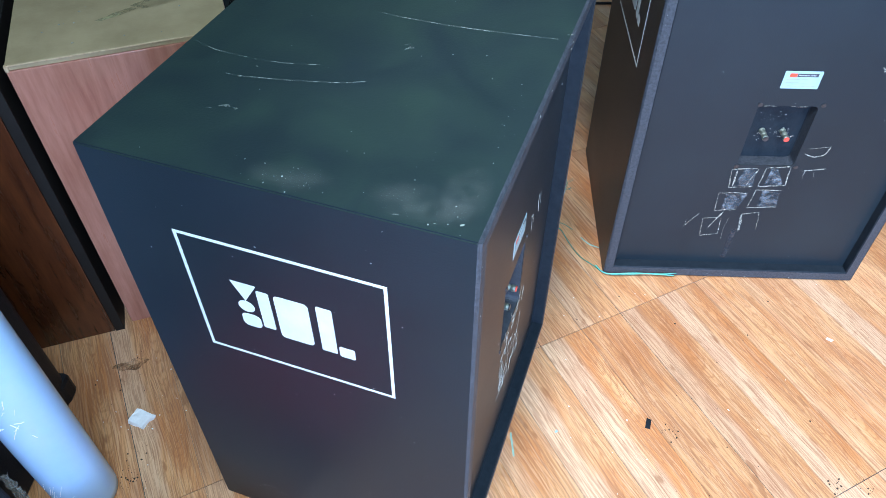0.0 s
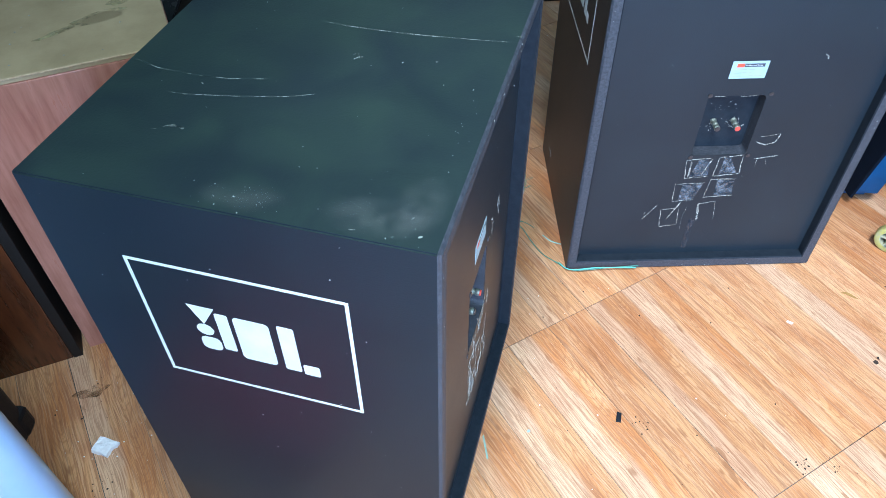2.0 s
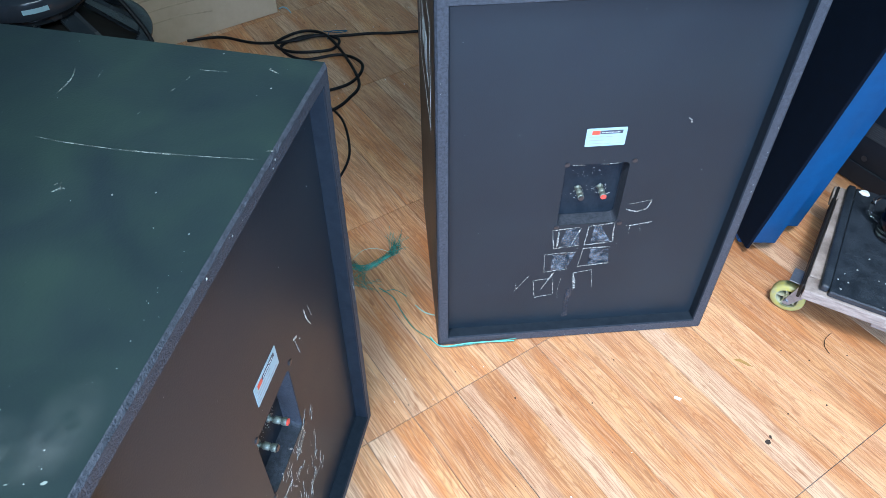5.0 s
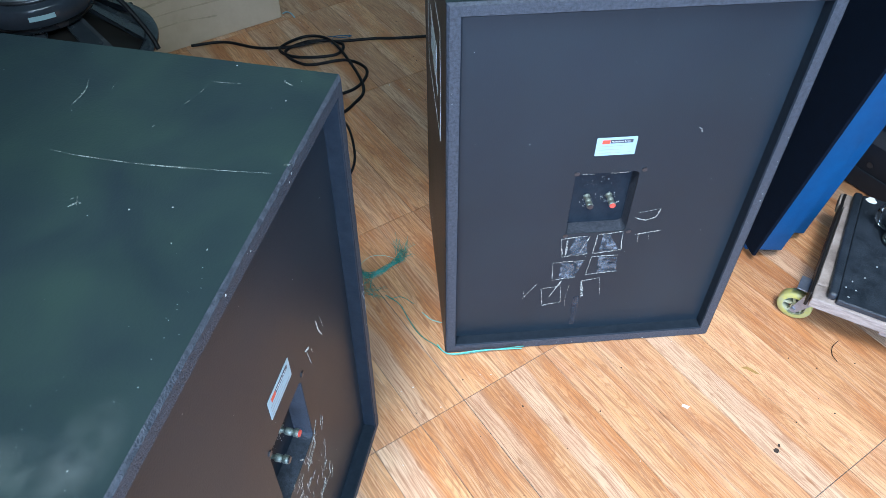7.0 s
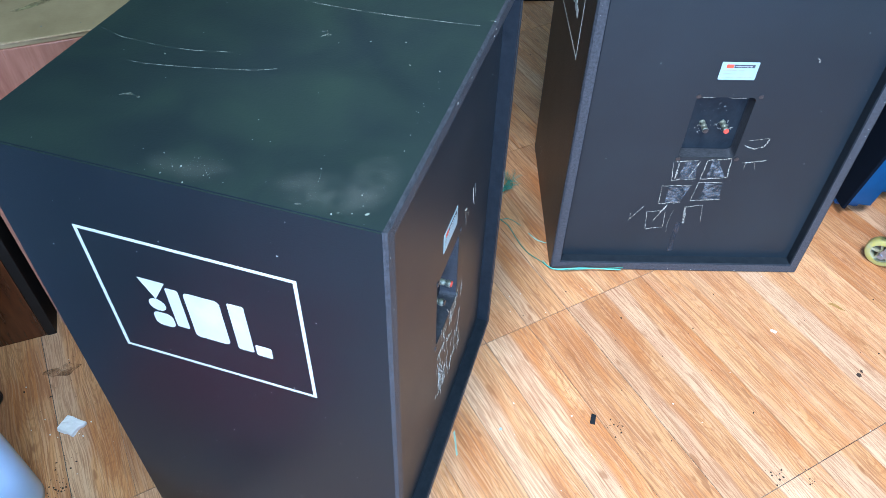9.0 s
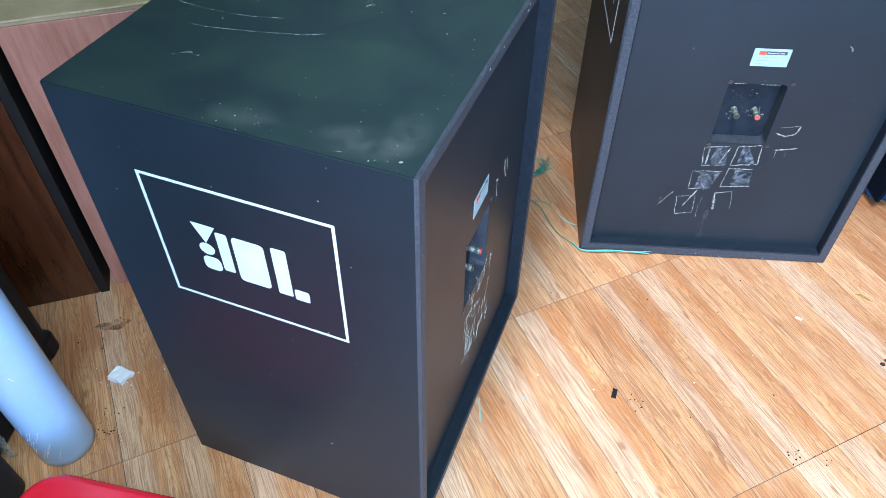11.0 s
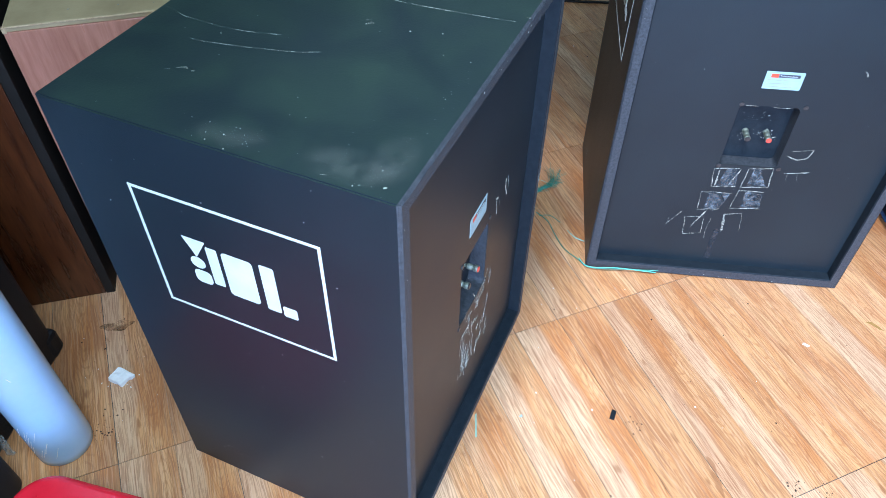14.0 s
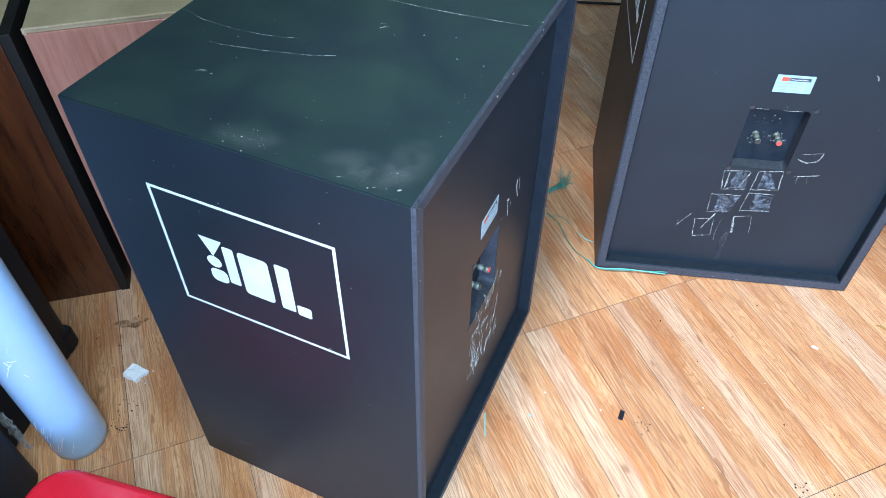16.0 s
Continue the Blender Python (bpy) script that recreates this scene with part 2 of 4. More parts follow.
CAST = mat("satin_black_cast_metal", (0.016, 0.020, 0.026), (0.026, 0.031, 0.038), 0.26, 20, 0.1, 300)
BLACKPLASTIC = mat("textured_black_plastic", (0.008, 0.011, 0.016), (0.013, 0.016, 0.022), 0.5, 20, 0.4, 500, spec=0.3)
FILM = mat("milky_stretch_film", (0.46, 0.66, 0.95), (0.40, 0.60, 0.92), 0.25, 5, 0.05, 25, coat=0.4, rough_var=0.08)
FILM.node_tree.nodes["Principled BSDF"].inputs["Subsurface Weight"].default_value = 0.25
FILM.node_tree.nodes["Principled BSDF"].inputs["Subsurface Radius"].default_value = (0.02, 0.025, 0.03)
CLEARFILM = mat("crumpled_clear_film", (0.9, 0.93, 0.95), None, 0.15, 20)
CLEARFILM.node_tree.nodes["Principled BSDF"].inputs["Alpha"].default_value = 0.2
CORE = mat("cardboard_core", (0.42, 0.29, 0.17), None, 0.8, 30)
RED = mat("red_glossy_plastic", (0.80, 0.018, 0.040), (0.66, 0.012, 0.028), 0.25, 9, 0.05, 60, coat=0.2)
REDDARK = mat("worn_dark_red_plastic", (0.20, 0.02, 0.025), (0.10, 0.02, 0.022), 0.45, 40, 0.2, 150)
FOAM = mat("white_polystyrene", (0.90, 0.91, 0.92), (0.80, 0.82, 0.84), 0.85, 60, 0.8, 180)
CARTON = mat("brown_corrugated_cardboard", (0.54, 0.43, 0.31), (0.46, 0.36, 0.25), 0.8, 7, 0.2, 120)
TAPE = mat("clear_brown_tape", (0.50, 0.41, 0.29), None, 0.2, 20)
RUBBER = mat("black_cable_rubber", (0.006, 0.006, 0.008), None, 0.55, 60, spec=0.25)
TWINE = mat("green_plastic_twine", (0.015, 0.15, 0.10), (0.10, 0.36, 0.29), 0.4, 60)
TWINE_CYAN = mat("bright_cyan_green_strand", (0.16, 0.62, 0.55), (0.10, 0.45, 0.40), 0.45, 60)
TWINE_PALE = mat("pale_green_plastic_strand", (0.35, 0.55, 0.45), None, 0.5, 80)
BLUETIE = mat("blue_tie_strap", (0.03, 0.11, 0.2), None, 0.5, 80)
BLUE = mat("blue_vinyl", (0.002, 0.058, 0.170), (0.002, 0.042, 0.128), 0.55, 14, 0.25, 500)
NAVY = mat("dark_navy_fabric", (0.002, 0.004, 0.009), (0.003, 0.006, 0.013), 0.9, 40, 0.4, 500, spec=0.1)
CASTER = mat("yellow_polyurethane", (0.40, 0.37, 0.09), (0.31, 0.31, 0.18), 0.5, 40)
CASTER_HUB = mat("dusty_pale_yellow_hub", (0.40, 0.40, 0.26), (0.28, 0.29, 0.20), 0.55, 50)
STEEL = mat("dull_zinc_steel", (0.36, 0.38, 0.42), (0.26, 0.28, 0.31), 0.4, 60, metal=0.85)
PLY = mat("dirty_raw_plywood", (0.36, 0.30, 0.26), (0.17, 0.135, 0.115), 0.75, 22, 0.4, 200, stretch=(1, 1, 6))
DOLLYTOP = mat("worn_black_anti_slip_board", (0.009, 0.013, 0.018), (0.024, 0.031, 0.04), 0.45, 28, 0.6, 260)
TEA = mat("dark_tea", (0.05, 0.012, 0.004), None, 0.1, 20)
TAN = mat("tan_leaf_scrap", (0.42, 0.24, 0.07), None, 0.7, 60)
DIRT = mat("dark_dirt_crumbs", (0.045, 0.03, 0.022), None, 0.9, 100)
GROUT = mat("grey_brown_joint_grime", (0.05, 0.038, 0.03), (0.20, 0.175, 0.15), 0.85, 5)
# room surfaces out of view: green and pale tones chosen for their bounced light
WALL = mat("greenish_grey_plaster", (0.19, 0.225, 0.165), (0.14, 0.17, 0.12), 0.85, 3, 0.2, 60)
WALL_REFLECTOR = mat("pale_mint_plaster", (0.50, 0.61, 0.55), (0.44, 0.54, 0.48), 0.8, 3, 0.2, 60)
CEIL = mat("dull_green_ceiling_paint", (0.13, 0.19, 0.16), None, 0.9, 3)
TILE = wood_tile()
TILE_FAR = mat("oak_print_tile_far", (0.56, 0.31, 0.165), (0.42, 0.2, 0.095), 0.35, 14, 0.1, 200)
GLASS = bpy.data.materials.new("clear_glass")
GLASS.use_nodes = True
gp = GLASS.node_tree.nodes["Principled BSDF"]
gp.inputs["Transmission Weight"].default_value, gp.inputs["Roughness"].default_value, gp.inputs["IOR"].default_value = 1.0, 0.02, 1.45

# ---- mesh helpers ----
def link(name, bm, material, parent=None, label="", m=None, smooth=False):
    me = bpy.data.meshes.new(name)
    bmesh.ops.recalc_face_normals(bm, faces=bm.faces)
    bm.to_mesh(me)
    bm.free()
    me.materials.append(material)
    if smooth:
        me.polygons.foreach_set("use_smooth", [True] * len(me.polygons))
    ob = new(name, me)
    if m is not None:
        ob.matrix_basis = m
    if parent:
        ob.parent = parent
    if label:
        ob["label"] = label
    return ob


def part(name, bm, material, parent, label="", smooth=False, m=None):
    return link(name, bm, material, parent, label, m, smooth)


def thing(name, m, label, category, group=""):
    ob = new(name)
    ob.empty_display_size = 0.1
    ob.matrix_basis = m
    return tagged(ob, label, category, group)


def box(x0, x1, y0, y1, z0, z1, bevel=0.0, seg=2, bm=None):
    bm = bm or bmesh.new()
    v = [bm.verts.new((x, y, z)) for z in (z0, z1) for x, y in ((x0, y0), (x1, y0), (x1, y1), (x0, y1))]
    fs = [bm.faces.new([v[i] for i in q]) for q in ((3, 2, 1, 0), (4, 5, 6, 7), (0, 1, 5, 4), (1, 2, 6, 5), (2, 3, 7, 6), (3, 0, 4, 7))]
    if bevel:
        bmesh.ops.bevel(bm, geom=list({e for f in fs for e in f.edges}), offset=bevel, segments=seg, affect="EDGES", profile=0.5)
    return bm


def cyl(r, z0, z1, seg=32, r2=None, bevel=0.0, bm=None, m=None):
    bm = bm or bmesh.new()
    g = bmesh.ops.create_cone(bm, cap_ends=True, segments=seg, radius1=r, radius2=r if r2 is None else r2, depth=z1 - z0)
    bmesh.ops.translate(bm, verts=g["verts"], vec=(0, 0, (z0 + z1) / 2))
    if bevel:
        es = [e for e in {e for v in g["verts"] for e in v.link_edges} if any(len(f.verts) > 4 for f in e.link_faces)]
        bmesh.ops.bevel(bm, geom=es, offset=bevel, segments=2, affect="EDGES")
    elif m is not None:
        bmesh.ops.transform(bm, matrix=m, verts=g["verts"])
    if bevel and m is not None:
        bmesh.ops.transform(bm, matrix=m, verts=bm.verts)
    return bm


def lathe(profile, seg=48, bm=None):
    bm = bm or bmesh.new()
    rings = []
    for r, z in profile:
        if r < 1e-6:
            rings.append([bm.verts.new((0, 0, z))])
        else:
            rings.append([bm.verts.new((r * math.cos(2 * math.pi * k / seg), r * math.sin(2 * math.pi * k / seg), z)) for k in range(seg)])
    for a, b in zip(rings, rings[1:]):
        for k in range(seg):
            j = (k + 1) % seg
            q = [a[k % len(a)], a[j % len(a)], b[j % len(b)], b[k % len(b)]]
            q = list(dict.fromkeys(q))
            if len(q) > 2:
                bm.faces.new(q)
    return bm


def tube(points, r, seg=8, bm=None, steps=10):
    """A round cord through points, smoothed."""
    bm = bm or bmesh.new()
    P = [Vector(p) for p in points]
    Q = []
    for i in range(len(P) - 1):
        p0, p1, p2, p3 = P[max(i - 1, 0)], P[i], P[i + 1], P[min(i + 2, len(P) - 1)]
        for k in range(steps):
            t = k / steps
            Q.append(0.5 * (2 * p1 + (p2 - p0) * t + (2 * p0 - 5 * p1 + 4 * p2 - p3) * t * t + (3 * p1 - p0 - 3 * p2 + p3) * t ** 3))
    Q.append(P[-1])
    rings = []
    for i, q in enumerate(Q):
        d = (Q[min(i + 1, len(Q) - 1)] - Q[max(i - 1, 0)]).normalized()
        u = d.cross(Vector((0, 0, 1)))
        u = u.normalized() if u.length > 1e-4 else Vector((1, 0, 0))
        w = u.cross(d)
        rings.append([bm.verts.new(q + r * (math.cos(2 * math.pi * k / seg) * u + math.sin(2 * math.pi * k / seg) * w)) for k in range(seg)])
    for a, b in zip(rings, rings[1:]):
        for k in range(seg):
            bm.faces.new((a[k], a[(k + 1) % seg], b[(k + 1) % seg], b[k]))
    bm.faces.new(rings[0]), bm.faces.new(rings[-1][::-1])
    return bm


def plate(outline, thick, bm=None, place=lambda u, v, w: (u, -w, v)):
    """A thin plate with that outline, standing proud of a face by thick. place maps outline and height to the thing's space."""
    bm = bm or bmesh.new()
    lo = [bm.verts.new(place(u, v, 0)) for u, v in outline]
    hi = [bm.verts.new(place(u, v, thick)) for u, v in outline]
    bm.faces.new(hi), bm.faces.new(lo[::-1])
    for k in range(len(outline)):
        j = (k + 1) % len(outline)
        bm.faces.new((lo[k], lo[j], hi[j], hi[k]))
    return bm


def rounded(u0, u1, v0, v1, r, seg=5):
    out = []
    for cx, cy, a in ((u1 - r, v1 - r, 0), (u0 + r, v1 - r, 90), (u0 + r, v0 + r, 180), (u1 - r, v0 + r, 270)):
        out += [(cx + r * math.cos(radians(a + 90 * k / seg)), cy + r * math.sin(radians(a + 90 * k / seg))) for k in range(seg + 1)]
    return out


def rounded_box(x0, x1, y0, y1, z0, z1, r, e):
    """A box with upright corners of radius r and softened top and bottom edges."""
    bm = bmesh.new()
    rings = []
    for z, i in ((z0, e), (z0 + 0.3 * e, 0.3 * e), (z0 + e, 0), (z1 - e, 0), (z1 - 0.6 * e, 0.09 * e), (z1 - 0.3 * e, 0.3 * e), (z1 - 0.08 * e, 0.62 * e), (z1, e)):
        rings.append([bm.verts.new((u, v, z)) for u, v in rounded(x0 + i, x1 - i, y0 + i, y1 - i, r - i, 8)])
    for a, b in zip(rings, rings[1:]):
        for k in range(len(a)):
            j = (k + 1) % len(a)
            bm.faces.new((a[k], a[j], b[j], b[k]))
    bm.faces.new(rings[-1]), bm.faces.new(rings[0][::-1])
    return bm


def stroke(points, w, thick, place, bm=None, rng=None, taper=0.5):
    """A thin uneven line of paint, glue or a scratch."""
    bm = bm or bmesh.new()
    rng = rng or random.Random(1)
    pts = []
    for (a, b), (c, d) in zip(points, points[1:]):
        k = max(2, int(math.hypot(c - a, d - b) / 0.006))
        pts += [(a + (c - a) * i / k, b + (d - b) * i / k) for i in range(k)]
    pts.append(points[-1])
    L, R = [], []
    for i, (u, v) in enumerate(pts):
        a, b = pts[max(i - 1, 0)], pts[min(i + 1, len(pts) - 1)]
        du, dv = b[0] - a[0], b[1] - a[1]
        s = math.hypot(du, dv) or 1
        h = w / 2 * rng.uniform(1 - taper, 1 + taper) * (0.35 if i in (0, len(pts) - 1) else 1)
        L.append((u - dv / s * h, v + du / s * h)), R.append((u + dv / s * h, v - du / s * h))
    plate(L + R[::-1], thick, bm, place)
    return bm


def text_mesh(words, size, name):
    """Lettering in the built-in font as a mesh: bottom left at the origin."""
    cu = bpy.data.curves.new(name, "FONT")
    cu.body, cu.size, cu.extrude = words, size, 0.00015
    ob = new(name, cu)
    me = bpy.data.meshes.new_from_object(ob.evaluated_get(bpy.context.evaluated_depsgraph_get()))
    bpy.data.objects.remove(ob)
    bm = bmesh.new()
    bm.from_mesh(me)
    return bm

# ---- the room ----
FX0, FX1, FY0, FY1, ZC = -2.6, 4.5, -1.7, 5.2, 2.9

def setting(name, bm, material, label):
    return tagged(link(name, bm, material), label, kind="structure")

ground = setting("floor", box(FX0, FX1, FY0, FY1, -0.12, -0.0022), GROUT, "floor of glazed wood-look tiles with oak strips")
# ceiling out of view: green tint for reflections, opening for the added light
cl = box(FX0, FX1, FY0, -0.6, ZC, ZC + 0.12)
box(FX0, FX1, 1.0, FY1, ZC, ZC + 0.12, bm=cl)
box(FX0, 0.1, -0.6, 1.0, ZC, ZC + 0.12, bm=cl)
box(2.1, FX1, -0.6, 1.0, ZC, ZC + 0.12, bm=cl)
setting("ceiling", cl, CEIL, "unseen ceiling, tinted green for reflections, opened for the added overhead light")
setting("wall_north", box(FX0 - 0.15, FX1 + 0.15, FY1, FY1 + 0.15, -0.12, ZC), WALL_REFLECTOR, "unseen wall, pale mint to brighten reflections on the cabinet tops")
setting("wall_west", box(FX0 - 0.15, FX0, FY0, FY1, -0.12, ZC), WALL, "grey plastered wall")
we = box(FX1, FX1 + 0.15, FY0, FY1, -0.12, ZC)
setting("wall_east", we, WALL, "grey plastered wall")
# added wall out of view, keeps daylight off the floor on the left
setting("wall_partition", box(FX0, 0.45, -0.28, -0.13, 0.0005, ZC), WALL, "unseen grey plastered wall, added to block light from the left")
ws = box(FX0 - 0.15, -0.6, FY0 - 0.15, FY0, -0.12, ZC)
box(2.7, FX1 + 0.15, FY0 - 0.15, FY0, -0.12, ZC, bm=ws)
box(-0.6, 2.7, FY0 - 0.15, FY0, 2.55, ZC, bm=ws)
setting("wall_south", ws, WALL, "grey wall with a wide open shop front")
# added out of view instead of tiles, so the panels reflect less orange
setting("threshold", box(FX0, FX1, FY0, 0.33, -0.0021, 0.0, 0.0008, 1), mat("pale_grey_cement", (0.36, 0.39, 0.43), (0.29, 0.32, 0.36), 0.7, 3, 0.3, 60), "unseen pale grey cement floor, added to cool the cabinets' reflections")
setting("pavement", box(-30, 30, -40, FY0 - 0.15, -0.16, -0.13), mat("grey_concrete", (0.34, 0.33, 0.31), (0.28, 0.27, 0.26), 0.85, 2, 0.3, 60), "grey concrete pavement outside")

# ---- loudspeaker cabinets ----
CW, CD, CH, BT, REC = 0.646, 0.514, 0.907, 0.026, 0.026
KU = 0.976  # spread of the marks across the back panel
on_back = lambda u, v, w: (u * KU, REC - w, v)


def back_face(du, deep=0.0):
    """Places marks on the back panel, moved sideways by du."""
    return lambda u, v, w: (u * KU + du, REC + deep - w, v)


on_side = lambda u, v, w: (-w, u, v)
on_top = lambda u, v, w: (u * 1.028, v, CH + w)


def cabinet(m, label, du=0.0):
    c = thing("speaker_cabinet", m, label, "speaker cabinet", "pair of black speaker cabinets")
    # shell of painted boards, open at the back
    bm = box(0, CW, 0.0, CD, 0, CH)
    bmesh.ops.delete(bm, geom=[f for f in bm.faces if all(v.co.y < 0.001 for v in f.verts)], context="FACES")
    bmesh.ops.bevel(bm, geom=[e for e in bm.edges if len(e.link_faces) == 2], offset=0.002, segments=2, affect="EDGES")
    for v in bm.verts:
        if v.co.y < 0.001:
            v.co.y = 0.0045
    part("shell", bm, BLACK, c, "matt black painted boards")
    part("front_baffle", box(BT, CW - BT, CD - 0.03, CD - 0.008, BT, CH - BT), BLACK, c)
    # rough painted edges of the boards round the back
    rg = random.Random(c.name)
    bm = bmesh.new()
    loops = []
    for inset, y, jit in ((0.0005, 0.0049, 0), (0.0012, 0.0036, 0.0003), (0.0050, 0.0, 0.0009), (BT - 0.003, 0.0, 0.0003), (BT - 0.0005, 0.0022, 0.0003), (BT, REC + 0.002, 0)):
        x0, x1, z0, z1 = inset, CW - inset, inset * (1.25 if inset > 0.01 else 1), CH - inset
        ring, n = [], 44
        for (ax, az), (bx, bz) in (((x0, z0), (x1, z0)), ((x1, z0), (x1, z1)), ((x1, z1), (x0, z1)), ((x0, z1), (x0, z0))):
            for k in range(n):
                d = rg.uniform(-jit, jit)
                ring.append(bm.verts.new((ax + (bx - ax) * k / n + (d if ax == bx else 0), y + abs(d) * 0.5, az + (bz - az) * k / n + (d if az == bz else 0))))
        loops.append(ring)
    for a, q in zip(loops[:4], loops[1:4]):
        for k in range(len(a)):
            bm.faces.new((a[k], a[(k + 1) % len(a)], q[(k + 1) % len(a)], q[k]))
    inner = bmesh.new()
    copies = [[inner.verts.new(v.co) for v in ring] for ring in loops[3:]]
    for a, q in zip(copies, copies[1:]):
        for k in range(len(a)):
            inner.faces.new((a[k], a[(k + 1) % len(a)], q[(k + 1) % len(a)], q[k]))
    bmesh.ops.delete(bm, geom=[v for v in bm.verts if not v.link_faces], context="VERTS")
    part("back_rim", bm, RIM, c, "rough grey-black board edges")
    part("rim_inside", inner, CUP, c)
    # back panel with the square opening of the terminal recess
    u0, u1, v0, v1 = 0.254 + du, 0.382 + du, 0.362, 0.526
    bp = bmesh.new()
    hole = rounded(u0, u1, v0, v1, 0.010, 4)
    n4 = len(hole) // 4
    corners = ((CW - BT, CH - BT), (BT, CH - BT), (BT, BT * 1.25), (CW - BT, BT * 1.25))
    ov = [bp.verts.new((x, REC, z)) for x, z in corners]
    hv = [bp.verts.new((x, REC, z)) for x, z in hole]
    dv = [bp.verts.new((x, REC + 0.034, z)) for x, z in hole]
    for q in range(4):
        a = hv[q * n4:(q + 1) * n4]
        bp.faces.new([ov[q]] + a[::-1])
        bp.faces.new([ov[q], ov[(q + 1) % 4], hv[((q + 1) * n4) % len(hv)], a[-1]][::-1])
    for k in range(len(hole)):
        j = (k + 1) % len(hole)
        bp.faces.new((hv[k], hv[j], dv[j], dv[k]))
    part("back_panel", bp, BLACK, c)
    cupb = bmesh.new()
    a = [cupb.verts.new((x + (0.0004 if x < 0.32 + du else -0.0004), REC + 0.0006, z + (0.0004 if z < 0.44 else -0.0004))) for x, z in hole]
    d = [cupb.verts.new((x + (0.0004 if x < 0.32 + du else -0.0004), REC + 0.033, z + (0.0004 if z < 0.44 else -0.0004))) for x, z in hole]
    for k in range(len(hole)):
        j = (k + 1) % len(hole)
        cupb.faces.new((a[k], a[j], d[j], d[k]))
    part("recess_wall", cupb, RIM, c, "rough board edge of the square recess")
    part("terminal_plate", box(u0 - 0.002, u1 + 0.002, REC + 0.0325, REC + 0.0355, v0 - 0.002, v1 + 0.002), CUP, c, "black terminal plate")
    part("back_cover", box(BT, CW - BT, REC + 0.036, REC + 0.045, BT, CH - BT), DARKBOARD, c)
    for u, v in ((0.257, 0.5275), (0.390, 0.529), (0.2545, 0.3570), (0.389, 0.3585)):
        s = cyl(0.0052, -0.001, 0.0018, 16, bevel=0.0006)
        box(-0.0035, 0.0035, -0.0005, 0.0005, 0.0018, 0.0021, bm=s)
        part("screw", s, SCREW, c, m=pose(u + du, REC, v, 90, 35, 0))
    # two binding posts
    for u, red in ((0.296, False), (0.342, True)):
        post = part("binding_post", lathe([(0, 0), (0.009, 0), (0.009, 0.003), (0.005, 0.0035), (0.005, 0.010), (0.0075, 0.0105), (0.008, 0.012), (0.008, 0.020), (0.0065, 0.0205), (0.0065, 0.024), (0.0085, 0.0245), (0.0088, 0.031), (0.008, 0.032), (0, 0.032)], 24), NICKEL, c, "tarnished metal binding post", True, pose(u + du, REC + 0.0325, 0.437, 90, 0, 0) @ Matrix.Diagonal((0.78, 0.78, 1.0, 1.0)))
        part("post_cap", cyl(0.0078, 0.032, 0.0345, 20, bevel=0.001), RED_CAP if red else SCREW, post, "red end cap" if red else "dark end cap")
    # type label
    lab = part("type_label", plate(rounded(0.291, 0.370, 0.570, 0.612, 0.0015, 2), 0.0006, place=back_face(du)), LABEL, c, "silver foil type label with dark print")
    up = back_face(du, -0.0006)
    part("red_mark", plate(rounded(0.302, 0.3175, 0.5975, 0.6065, 0.001, 2), 0.0003, place=up), LABEL_RED, lab)
    part("title_bar", plate([(0.3182, 0.5985), (0.362, 0.5985), (0.362, 0.6062), (0.3182, 0.6062)], 0.0003, place=up), LABEL_DARK, lab)
    tm = text_mesh("Professional Series", 0.0046, "title_text")
    part("title_text", tm, WHITE, lab, m=pose(0.3205 * KU + du, REC - 0.0010, 0.6008, 90, 0, 0))
    lines = bmesh.new()
    for u, w, v in ((0.296, 0.030, 0.591), (0.330, 0.014, 0.591), (0.296, 0.044, 0.583), (0.296, 0.066, 0.5755)):
        plate([(u, v), (u + w, v), (u + w, v + 0.0022), (u, v + 0.0022)], 0.0003, lines, up)
    part("print_lines", lines, LABEL_GREY, lab)
    # stencilled emblem on the side: frame and plain shapes
    f0, f1, g0, g1, w = 0.1119, 0.4074, 0.5582, 0.7967, 0.0048
    fr = bmesh.new()
    for u0, u1, v0, v1 in ((f0, f1, g0, g0 + w), (f0, f1, g1 - w, g1), (f0, f0 + w, g0 + w, g1 - w), (f1 - w, f1, g0 + w, g1 - w)):
        plate([(u0, v0), (u1, v0), (u1, v1), (u0, v1)], 0.0004, fr, on_side)
    part("emblem_frame", fr, WHITE, c, "white painted line frame")
    em = bmesh.new()
    plate([(0.341, 0.7245), (0.302, 0.7245), (0.324, 0.688)], 0.0004, em, on_side)
    plate([(0.325 + 0.0125 * math.cos(radians(a)), 0.676 + 0.0115 * math.sin(radians(a))) for a in range(0, 360, 15)], 0.0004, em, on_side)
    for u0, u1, v0, v1, r in ((0.2855, 0.304, 0.640, 0.7165, 0.003), (0.3075, 0.337, 0.633, 0.660, 0.009), (0.228, 0.2785, 0.629, 0.7165, 0.007), (0.1935, 0.2165, 0.627, 0.7195, 0.003), (0.167, 0.190, 0.624, 0.6455, 0.003)):
        plate(rounded(u0, u1, v0, v1, r), 0.0004, em, on_side)
    part("emblem", em, WHITE, c, "white painted emblem shapes")
    return c


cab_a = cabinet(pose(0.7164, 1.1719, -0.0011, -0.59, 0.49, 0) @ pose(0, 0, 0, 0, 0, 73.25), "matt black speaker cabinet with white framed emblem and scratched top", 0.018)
cab_b = cabinet(pose(1.067, 1.960, 0, 0, 0, 0), "matt black speaker cabinet with recessed back and glue marks")


